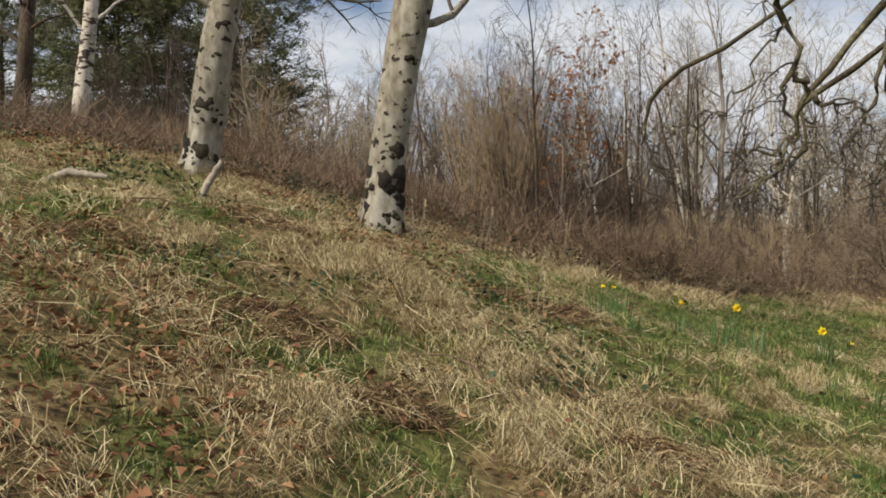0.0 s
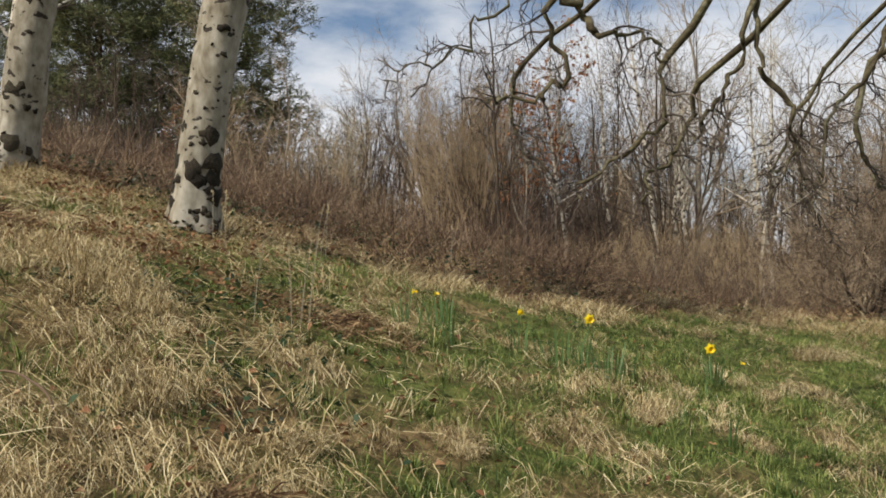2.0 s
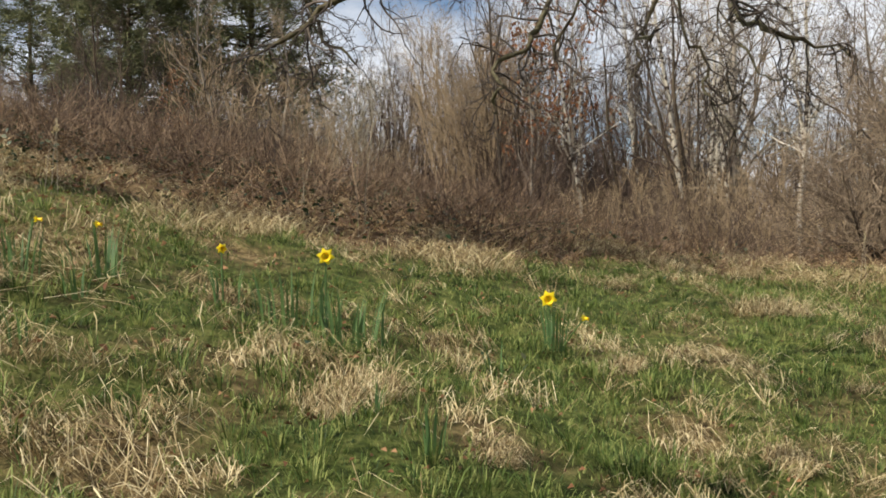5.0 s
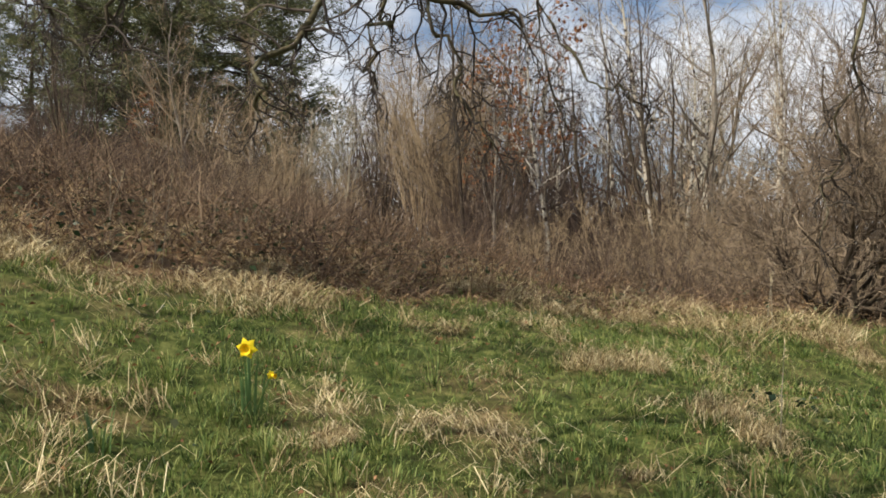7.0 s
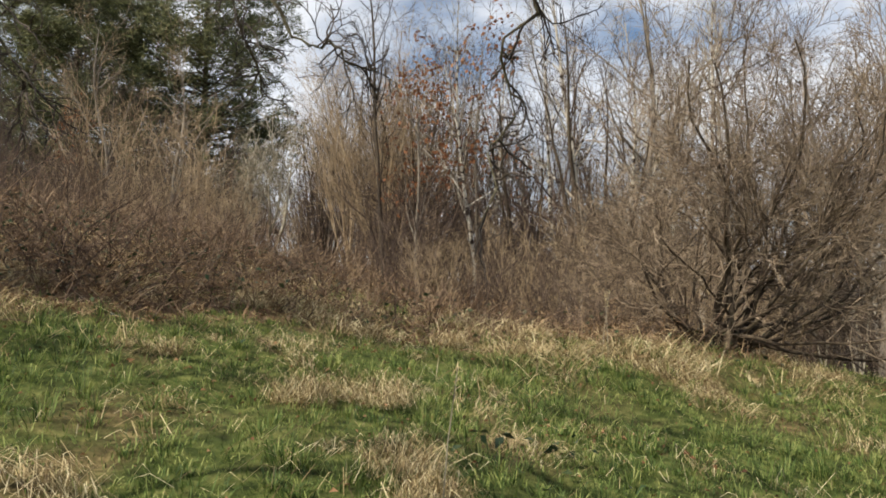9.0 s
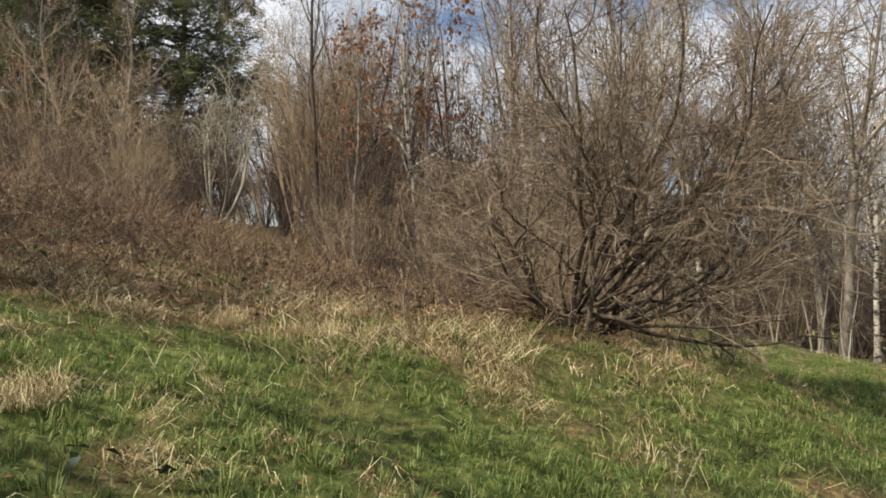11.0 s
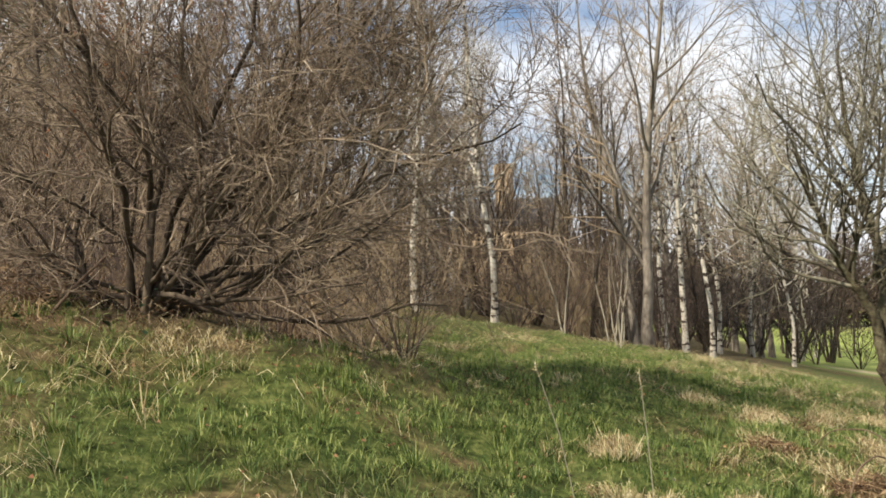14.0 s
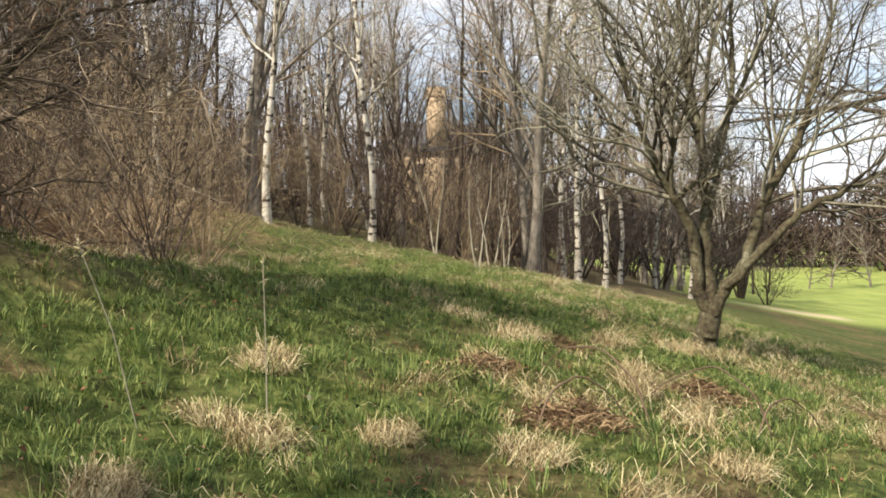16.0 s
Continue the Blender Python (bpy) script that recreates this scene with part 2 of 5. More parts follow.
def part(name, build, mat, parent, label="", smooth=True, kind=""):
    ob = new(name, build.mesh(name, mat, smooth))
    ob.parent = parent
    return tagged(ob, label, kind=kind)


def unit(v):
    return v / (np.linalg.norm(v, axis=-1, keepdims=True) + 1e-9)


# ---- the lie of the land ----
LAND = (-1.249, 3.505, -1.158, -2.654, 0.672, 1.769, -3.789, 0.52, 0.952, -1.105, -1.183, 1.985, -3.118, 2.133, -1.017, -0.567, -2.462, 4.36, -2.665, 0.132, -1.063)


def ripple(x, y, scale, seed):
    r = np.random.RandomState(seed)
    z = 0
    for k in range(7):
        a, f, p = r.rand() * 6.28, scale * (0.6 + r.rand() * 1.6), r.rand() * 6.28
        z = z + np.sin((x * np.cos(a) + y * np.sin(a)) * f + p + 1.3 * np.sin((y * np.cos(a) - x * np.sin(a)) * f * 0.7 + p * 2))
    return z / 4.0


def smooth(a, b, v):
    t = np.clip((v - a) / (b - a), 0, 1)
    return t * t * (3 - 2 * t)


def ground_z(x, y):
    x, y = np.asarray(x, float), np.asarray(y, float)
    u, v = np.tanh((x - 4) / 16), np.tanh((y - 8) / 22)
    z, k = 0, 0
    for i in range(6):
        for j in range(6 - i):
            z = z + LAND[k] * u**i * v**j
            k += 1
    for cx, cy, r, h in ((7.0, 13.6, 0.9, 0.22), (9.5, 15.0, 0.8, 0.26), (10.7, 14.2, 0.8, -0.2), (6.2, 9.8, 0.8, 0.12), (3.6, 8.4, 1.0, -0.05), (7.9, 15.6, 0.7, 0.12), (7.6, 20.0, 2.4, -0.55), (10.9, 24.0, 1.6, -0.25), (9.4, 21.5, 1.5, -0.28), (-1.4, 7.4, 1.9, 0.20), (-3.3, 10.2, 1.2, 0.12), (-9.8, 21.5, 2.5, 0.22), (7.8, 15.5, 0.9, 0.14)):
        z = z + h * np.exp(-((x - cx) ** 2 + (y - cy) ** 2) / (2 * r * r))
    # the top of the bank levels off behind the brambles, and the wood floor dips
    z = z - 0.75 * smooth(14, 31, y) * (1 - smooth(3, 9, x)) * smooth(-7, -2, x + 0.3 * (y - 20)) * (1 - smooth(45, 70, y))
    z = z - 0.38 * smooth(24.5, 30, y) * smooth(6, 10, x) * (1 - smooth(15, 20, x)) * (1 - smooth(38, 50, y))
    near = np.exp(-(((x - 5) / 22) ** 2 + ((y - 9) / 22) ** 2) ** 2)
    z = z + near * (0.04 * ripple(x, y, 2.2, 3) + 0.028 * ripple(x, y, 6.0, 4) + 0.045 * smooth(8.5, 10.5, x) * ripple(x, y, 4.2, 9))
    far = 1 / (1 + np.exp(-(np.hypot(x, y) - 90) / 12))
    return z + far * (0.9 * ripple(x, y, 0.03, 8))


EDGE_X = (-30, -6, -3.3, -2.5, -1.6, -0.4, 0.7, 1.7, 2.9, 4, 5, 6.2, 7.1, 8, 8.8, 9.4, 10, 10.6, 12, 14.8, 22, 40)
EDGE_Y = (15, 10.5, 9.9, 10.1, 10.3, 10.0, 10.1, 10.2, 10.9, 11.9, 12.6, 13.2, 13.5, 14.1, 15.0, 18, 22, 24, 25.2, 26, 38, 52)


def zones(x, y):
    """How far each place is dry, thicket, wood floor, mown field, sand; 0 to 1."""
    past = y - np.interp(x, EDGE_X, EDGE_Y) + 0.35 * ripple(x, y, 1.4, 5)
    thick = smooth(-0.3, 0.7, past) * (1 - smooth(7.9, 9.4, x + 0.25 * ripple(x, y, 1.2, 6)))
    wood = smooth(0.0, 3.0, past) * smooth(9.0, 12, x) + smooth(13, 18, past) * (1 - smooth(9, 12, x))
    wood = np.clip(wood + 0.9 * np.exp(-(((x - 8.4) / 1.7) ** 2 + ((y - 15.6) / 1.1) ** 2) ** 2), 0, 1)
    dry = smooth(-0.45, 0.95, 0.7 * ripple(x, y, 1.1, 7) + 0.9 * ripple(x, y, 3.6, 17) + 0.5 * ripple(x, y, 8.0, 18) + 0.5 * smooth(2.4, -0.8, x + 0.3 * (y - 6)) + 0.45 * smooth(-1.6, -0.2, past) - 0.05 - 0.35 * smooth(1.5, 4.5, x))
    field = smooth(0, 2.5, (x - 19) * 0.93 - (y - 40) * 0.30) * smooth(40, 43, y) + smooth(70, 80, y)
    field = np.clip(field, 0, 1) * smooth(190, 150, np.hypot(x, y))
    sand = smooth(0.55, 0.7, np.exp(-(((x - 47) / 9) ** 2 + ((y - 100) / 3) ** 2))) + smooth(0.55, 0.7, np.exp(-(((x - 27) / 3.2) ** 2 + ((y - 44.5) / 1.0) ** 2)))
    return dict(dry=dry, thicket=thick, wood=wood, field=field, sand=np.clip(sand, 0, 1), past=past)


def axis(lo, hi, step, far, rate=1.12):
    mid = np.arange(lo, hi, step)
    out, s = [], step
    while (out[-1] if out else hi) < far:
        s *= rate
        out.append((out[-1] if out else hi) + s)
    low, s = [], step
    while (low[-1] if low else lo) > -far:
        s *= rate
        low.append((low[-1] if low else lo) - s)
    return np.concatenate([low[::-1], mid, out])


def ground():
    X, Y = np.meshgrid(axis(-9, 18, 0.19, 2500), axis(-1, 29, 0.19, 2500), indexing="ij")
    b = Build()
    i = np.arange(X.size).reshape(X.shape)
    b.add(np.stack([X, Y, ground_z(X, Y)], -1), quads=np.stack([i[:-1, :-1], i[1:, :-1], i[1:, 1:], i[:-1, 1:]], -1))
    me = b.mesh("ground", ground_material())
    for name, v in zones(X.ravel(), Y.ravel()).items():
        if name != "past":
            me.attributes.new(name, "FLOAT", "POINT").data.foreach_set("value", v.astype(np.float32))
    return tagged(new("ground", me), "grassy hillside with moss, dead thatch and bare brown soil", "ground", kind="structure")


ground()


# ---- growing branches ----
def grow(rng, start, way, length, n, wobble, rise=0.0, taper=(1.0, 0.35), radius=None):
    """m wandering polylines. Returns points (m, n, 3) and radii (m, n)."""
    m = len(start)
    P = np.zeros((m, n, 3))
    P[:, 0] = start
    d = unit(np.asarray(way, float))
    step = np.asarray(length, float)[:, None] / (n - 1)
    for k in range(1, n):
        d = unit(d + wobble * rng.randn(m, 3) + np.array([0, 0, rise]))
        P[:, k] = P[:, k - 1] + d * step
    R = np.asarray(radius, float)[:, None] * np.linspace(taper[0], taper[1], n)
    return P, R


def sprout(rng, P, R, length, k, span, angle, size, thin, flat=0.0):
    """k side shoots on each of the polylines: starts, directions, lengths, radii."""
    m, n = R.shape
    t = span[0] + (span[1] - span[0]) * (np.arange(k)[None] + rng.rand(m, k)) / k
    f = t * (n - 1)
    i = np.clip(f.astype(int), 0, n - 2)
    a = (f - i)[..., None]
    row = np.arange(m)[:, None]
    start = P[row, i] * (1 - a) + P[row, i + 1] * a
    tan = unit(P[row, i + 1] - P[row, i])
    side = rng.randn(m, k, 3)
    side[..., 2] *= 1 - flat
    side = unit(side - (side * tan).sum(-1, keepdims=True) * tan)
    ang = np.radians(angle[0] + angle[1] * rng.randn(m, k))[..., None]
    way = np.cos(ang) * tan + np.sin(ang) * side
    L = (np.asarray(length)[:, None] * size * (1.15 - 0.6 * t) * (0.7 + 0.6 * rng.rand(m, k)))
    rad = np.minimum((R[row, i] * (1 - a[..., 0]) + R[row, i + 1] * a[..., 0]) * thin, R[row, i] * 0.95)
    return start.reshape(-1, 3), way.reshape(-1, 3), L.ravel(), rad.ravel()


def crown(rng, P, R, L, levels, twigs, sides=3):
    """Grows side branches of several levels on the polylines into the mesh twigs. levels: dicts."""
    for lv in levels:
        s, w, length, rad = sprout(rng, P, R, L, lv["k"], lv.get("span", (0.25, 1)), lv["angle"], lv["size"], lv.get("thin", 0.6), lv.get("flat", 0))
        rad = np.maximum(rad, lv.get("min", 0.003))
        P, R = grow(rng, s, w, length, lv.get("n", 4), lv.get("wobble", 0.15), lv.get("rise", 0.05), (1, lv.get("end", 0.3)), rad)
        L = length
        twigs.sweep(P, R, lv.get("sides", sides))
    return P, R, L


def tips(rng, P, per, size, build, droop=0.0):
    """Small leaves round the polylines."""
    m, n = P.shape[:2]
    base = P[np.arange(m).repeat(per), rng.randint(1, n, m * per)]
    d = unit(rng.randn(len(base), 3) + np.array([0, 0, -droop]))
    e = unit(np.cross(d, rng.randn(len(base), 3)))
    s = size * (0.6 + 0.8 * rng.rand(len(base), 1))
    build.add(np.stack([base, base + d * s * 0.5 + e * s * 0.35, base + d * s, base + d * s * 0.5 - e * s * 0.35 + 0.15 * s], 1), quads=np.arange(len(base))[:, None] * 4 + [0, 1, 2, 3])


def bare_tree(name, seed, height, girth, label, bark, twig, stems=1, spread=0.12, start=0.3, limbs=14, lean=0.03, rise=0.03, angle=(48, 10), limb=0.42, l2=7, l3=6, l4=0, wob=0.05, leaves=0, limb_rise=0.08, tmin=0.006, category="tree", group="trees of the wood", leaf_mat=None, leaf_size=0.11, bends=3):
    """A leafless tree or many-stemmed shrub with its base at the origin."""
    rng = np.random.RandomState(seed)
    root = thing(name, (0, 0, 0), label, category, group)
    a = rng.rand(stems) * 6.28 if stems < 4 else np.arange(stems) * 6.28 / stems + rng.rand(stems) * 0.6
    out = np.stack([np.cos(a), np.sin(a), 0 * a], -1)
    tilt = spread * (0.4 + 0.9 * rng.rand(stems, 1)) if stems > 1 else lean * np.ones((1, 1))
    way = np.array([0, 0, 1.0]) + out * tilt
    length = height * (1 if stems == 1 else 1) * (0.75 + 0.3 * rng.rand(stems)) if stems > 1 else np.array([height])
    base = out * (0.12 * girth * 8 if stems > 1 else 0) * rng.rand(stems, 1) + np.array([0, 0, -0.15])
    P, R = grow(rng, base, way, length, 12, wob, rise, (1, 0.12), np.full(stems, girth) * (0.7 + 0.5 * rng.rand(stems) if stems > 1 else 1))
    R[:, 0] *= 1.35
    for k in range(stems):
        b = Build()
        b.sweep(P[k], R[k], 8 if stems == 1 else 5)
        part("trunk" if stems == 1 else "stem", b, bark, root)
    tw = Build()
    s, w, L, rad = sprout(rng, P, R, length, limbs, (start, 0.98), angle, limb, 0.55)
    rad = np.maximum(rad, tmin * 1.5)
    P1, R1 = grow(rng, s, w, L, 7, 0.10, limb_rise, (1, 0.25), rad)
    br = Build()
    br.sweep(P1, R1, 4)
    part("branchwork", br, bark if stems == 1 else twig, root, kind="stuff")
    lv = [dict(k=l2, angle=(42, 12), size=0.5, n=bends, min=tmin, wobble=0.14, rise=0.06)]
    if l3:
        lv.append(dict(k=l3, angle=(40, 14), size=0.62, n=2, min=tmin * 0.8, wobble=0.14, rise=0.05, end=0.5))
    if l4:
        lv.append(dict(k=l4, angle=(38, 14), size=0.6, n=3, min=tmin * 0.6, wobble=0.14, rise=0.03, end=0.5))
    P2, R2, L2 = crown(rng, P1, R1, L, lv, tw)
    part("crown", tw, twig, root, kind="stuff")
    if leaves:
        lf = Build()
        tips(rng, P2, leaves, leaf_size, lf, 0.5)
        part("foliage", lf, leaf_mat or M_RUSSET, root, "withered brown leaves", kind="stuff")
    return root


def place(ob, x, y, turn=0.0, scale=1.0, sink=0.0, copy=True):
    m = pose(x, y, float(ground_z(x, y)) - sink, 0, 0, turn) @ Matrix.Scale(scale, 4)
    if copy:
        return copy_thing(ob, m)
    ob.matrix_basis = m
    return ob


# ---- the wood on the bank ----
def wood():
    birch = bare_tree("birch_tree", 11, 10.5, 0.10, "slender bare birch with pale peeling bark in the wood", M_BIRCH, M_TWIG, limbs=17, start=0.28, angle=(38, 9), limb=0.26, l2=6, l3=4, tmin=0.007)
    birch_b = bare_tree("birch_tree", 12, 9.5, 0.08, "slender bare birch with pale peeling bark in the wood", M_BIRCH, M_TWIG_PALE, limbs=18, start=0.3, angle=(35, 9), limb=0.28, l2=6, l3=5, tmin=0.006)
    alder = bare_tree("alder_tree", 13, 9.5, 0.13, "bare broad-crowned alder with purple-brown twigs", M_GREYBARK, M_TWIG_TAN, limbs=15, start=0.2, angle=(40, 9), limb=0.40, l2=7, l3=4, tmin=0.008, wob=0.07)
    alder_b = bare_tree("alder_tree", 14, 9.0, 0.09, "bare dome-shaped alder with several dark stems", M_DARKBARK, M_TWIG, stems=5, spread=0.4, limbs=7, start=0.15, angle=(32, 9), limb=0.34, l2=6, l3=4, tmin=0.008)
    pole = bare_tree("pole_tree", 15, 9.0, 0.06, "thin straight leafless young tree in the wood", M_DARKBARK, M_TWIG_DARK, limbs=16, start=0.25, angle=(35, 9), limb=0.22, l2=5, l3=5, tmin=0.007)
    hazel = bare_tree("hazel_shrub", 16, 6.6, 0.026, "tall leafless hazel with many tan upright stems", M_TWIG_TAN, M_TWIG_TAN, stems=17, spread=0.34, limbs=6, start=0.2, angle=(18, 6), limb=0.42, l2=5, l3=4, tmin=0.005, rise=0.015, category="shrub", group="shrubs of the wood")
    shrub = bare_tree("shrub", 17, 3.6, 0.025, "dense leafless brown shrub under the trees", M_TWIG, M_TWIG, stems=8, spread=0.75, limbs=6, start=0.1, angle=(38, 10), limb=0.5, l2=4, l3=3, tmin=0.006, category="shrub", group="shrubs of the wood")
    shrub_b = bare_tree("shrub", 18, 3.0, 0.022, "dense leafless tan shrub under the trees", M_TWIG_TAN, M_TWIG_TAN, stems=8, spread=0.6, limbs=6, start=0.1, angle=(32, 10), limb=0.5, l2=4, l3=3, tmin=0.006, category="shrub", group="shrubs of the wood")
    russet = bare_tree("oak_tree", 19, 7.5, 0.075, "young oak still holding withered russet leaves", M_GREYBARK, M_TWIG, limbs=18, start=0.25, angle=(38, 9), limb=0.3, l2=6, l3=4, leaves=2, tmin=0.006)
    white = bare_tree("elder_shrub", 20, 4.2, 0.065, "bare elder with several pale forking stems", M_TWIG_PALE, M_TWIG_PALE, stems=6, spread=0.55, limbs=9, start=0.3, angle=(32, 9), limb=0.4, l2=5, l3=4, tmin=0.012, wob=0.10, category="shrub", group="shrubs of the wood")
    sapling = bare_tree("sapling", 21, 3.2, 0.028, "pale leafless sapling at the edge of the wood", M_TWIG_PALE, M_TWIG, stems=2, spread=0.25, limbs=6, start=0.25, angle=(35, 8), limb=0.3, l2=4, l3=0, tmin=0.006, wob=0.09)
    # trees that stand at known places
    for proto, spots in (
        (birch, ((6.75, 27.5, 20, 0.92), (16.2, 33.2, 80, 1.0), (9.2, 36.5, 140, 1.0))),
        (birch_b, ((6.1, 31.5, 0, 1.0), (10.88, 29.9, 33, 1.05), (4.1, 27.6, 60, 0.85), (9.3, 25.5, 200, 0.9), (17.0, 33.6, 10, 1.0), (18.4, 37.8, 90, 1.0), (20.1, 36.0, 45, 0.8))),
        (alder, ((8.4, 29.0, 30, 1.08), (17.8, 41.0, 100, 0.95), (14.3, 48.6, 10, 1.0), (-3.6, 42.0, 70, 0.85), (-1.6, 43.5, 160, 0.9), (21.2, 42.2, 300, 0.8), (-5.0, 30.0, 40, 0.62), (-7.6, 31.5, 190, 0.66))),
        (alder_b, ((0.2, 36.0, 0, 0.92), (-4.5, 43.0, 70, 0.95), (4.3, 38.0, 150, 0.9), (12.5, 38.0, 15, 0.9))),
        (hazel, ((1.4, 29.5, 0, 1.04), (2.5, 30.4, 50, 0.92), (0.3, 30.6, 190, 0.9))),
        (russet, ((4.05, 29.4, 0, 1.0), (2.9, 26.5, 80, 0.75))),
        (white, ((-4.2, 35.5, 0, 1.2),)),
        (sapling, ((13.5, 29.3, 0, 1.0), (12.3, 27.6, 130, 0.95), (14.0, 30.5, 60, 1.1), (12.9, 24.6, 210, 0.8))),
        (pole, ((14.2, 36.5, 0, 1.1), (13.0, 33.5, 50, 1.0))),
    ):
        for i, (x, y, turn, s) in enumerate(spots):
            place(proto, x, y, turn, s, 0.05, copy=i > 0)
    ash = bare_tree("ash_tree", 25, 9.0, 0.2, "old bare ash with dark drooping branches", M_DARKBARK, M_TWIG_DARK, limbs=22, start=0.42, angle=(66, 12), limb=0.5, l2=9, l3=7, tmin=0.008, limb_rise=-0.03, wob=0.05)
    place(ash, 21.6, 24.4, 0, 1.15, 0.05, copy=False)
    mound = bare_tree("bramble_bush", 26, 1.25, 0.006, "low arching bramble bush with brown canes", M_CANE, M_CANE, stems=18, spread=1.5, limbs=4, start=0.2, angle=(35, 12), limb=0.45, l2=3, l3=0, tmin=0.0035, rise=-0.07, limb_rise=-0.06, leaves=1, leaf_mat=M_BRACKEN, leaf_size=0.045, wob=0.09, category="undergrowth", group="brambles on the bank")
    mounds = ((0.4, 11.6), (1.6, 12.4), (2.6, 12.0), (3.4, 13.3), (4.4, 13.6), (5.2, 14.4), (6.3, 14.6), (-1.2, 11.6), (-2.4, 11.4), (-3.6, 11.6), (0.9, 13.6), (2.3, 14.6), (3.7, 15.4), (-0.4, 13.2), (-1.8, 13.6), (5.0, 16.4), (1.4, 16.0), (3.0, 17.4), (6.4, 16.8), (-3.0, 14.4), (0.0, 18.2), (4.4, 19.0), (7.0, 14.9), (-4.8, 12.6), (2.0, 20.0), (5.9, 20.4))
    for i, (mx, my) in enumerate(mounds):
        place(mound, mx, my, i * 67, (0.5 if mx > 3 and my < 15 else 0.62 if my < 13 else 0.85) + 0.3 * ((i * 7) % 5) / 5, 0.02, copy=i > 0)
    place(shrub, 3.0, 24.5, 0, 0.8, 0.05, copy=False)
    place(shrub_b, 7.5, 21.5, 0, 0.9, 0.05, copy=False)
    rng = np.random.RandomState(5)
    kinds_left = (birch, alder_b, pole, alder_b, pole, alder_b)
    kinds_right = (birch_b, pole, alder, alder_b, birch_b, alder, pole)
    done, tries = [(1.4, 29.5), (8.4, 29), (16.2, 33.2), (4, 29.4)], 0
    while len(done) < 150 and tries < 6000:
        tries += 1
        y = 25 + 36 * rng.rand() ** 0.8
        x = -12 + 46 * rng.rand()
        if x < 0.5 - (y - 30) * 0.4 or x > 13 + (y - 27) * 0.62:
            continue
        if x > 8.5 and y < 30 or min(math.hypot(x - a, y - b) for a, b in done) < 1.3:
            continue
        done.append((x, y))
        pick = kinds_left if x < 7 else kinds_right
        kind, turn = pick[rng.randint(len(pick))], rng.rand() * 360
        if abs(x - 10.98 - (y - 9.8) * 0.042) < 0.95:
            continue
        place(kind, x, y, turn, (0.72 if x < 7 else 0.8) + 0.28 * rng.rand(), 0.05)
    n = 0
    while n < 28:
        y = 18.5 + 36 * rng.rand()
        x = -26 + 50 * rng.rand()
        if x > 8.5 + max(0, y - 27) * 0.5 or x < -6 - (y - 17) * 0.6 or y < np.interp(x, EDGE_X, EDGE_Y) + 6 or (x < 3.2 and y < 40):
            continue
        n += 1
        place((shrub, shrub_b)[rng.randint(2)], x, y, rng.rand() * 360, (0.4 if y < 24 else 0.65) + 0.3 * rng.rand(), 0.05)
    for i, (x, y, sc) in enumerate(((-8, 42, 0.6), (-11, 44, 0.65), (-14, 43, 0.55), (-17, 45, 0.6), (-20, 42, 0.7), (-6.5, 45, 0.6), (-23, 44, 0.75), (-10, 39, 0.45), (-26, 46, 0.8), (-13, 37, 0.4), (-18, 38, 0.45))):
        place((alder_b, pole, shrub)[i % 3], x, y, i * 50, sc * (1.6 if i % 3 == 2 else 1), 0.05)
    for i, (x, y, sc) in enumerate(((11.5, 31.5, 0.8), (13.2, 33.0, 0.9), (15.0, 35.5, 0.9), (10.2, 33.0, 0.8), (12.0, 36.0, 1.0), (16.6, 36.6, 0.9), (12.6, 30.6, 1.0), (14.2, 34.2, 1.15), (11.0, 35.0, 1.1), (15.6, 33.8, 1.0), (13.4, 37.4, 1.2))):
        place((shrub, shrub_b, shrub)[i % 3], x, y, i * 50, sc, 0.05)
    # brown scrub deep in the wood
    for i, (x, y, sc) in enumerate(((9.6, 40.0, 1.3), (15.2, 41.0, 1.3), (8.0, 45.0, 1.5), (16.2, 46.0, 1.5), (6.0, 42.5, 1.2), (19.5, 46.5, 1.4), (10.2, 47.5, 1.6), (22.0, 49.5, 1.4), (15.0, 52.0, 1.7), (18.6, 51.0, 1.5), (3.6, 44.0, 1.3), (7.2, 38.0, 1.1))):
        place(shrub, x, y, i * 77, sc, 0.05)
    # trees and scrub that close the top of the bank, about the pines
    n = 0
    while n < 66:
        y = 26 + 24 * rng.rand()
        x = -27 + 31 * rng.rand()
        if x > 1.5 - (y - 28) * 0.4 or x < -8 - (y - 24) * 0.75 or abs(x - 8.3 + (y - 7.7) * 0.45) < 1.6 and y < 37:
            continue
        n += 1
        kind = (alder_b, shrub, pole, pole, shrub_b, alder_b, russet, shrub)[rng.randint(8)]
        tall = 1.35 if kind in (shrub, shrub_b) else 0.85 if kind is hazel else 0.62
        place(kind, x, y, rng.rand() * 360, tall * (0.7 + 0.5 * rng.rand()) * (1.0 if x < -5 else 0.85), 0.05)
    # low brown brush between the brambles and the first trunks
    n = 0
    while n < 64:
        y = 17.5 + 14 * rng.rand()
        x = -9 + 19 * rng.rand()
        if y < np.interp(x, EDGE_X, EDGE_Y) + 5 or x > 9.2 + 0.12 * (y - 20) or abs(x - 8.3 + (y - 7.7) * 0.45) < 1.3:
            continue
        n += 1
        place((shrub, shrub, shrub_b)[rng.randint(3)], x, y, rng.rand() * 360, (0.34 + 0.028 * (y - 17)) * (0.75 + 0.5 * rng.rand()), 0.05)
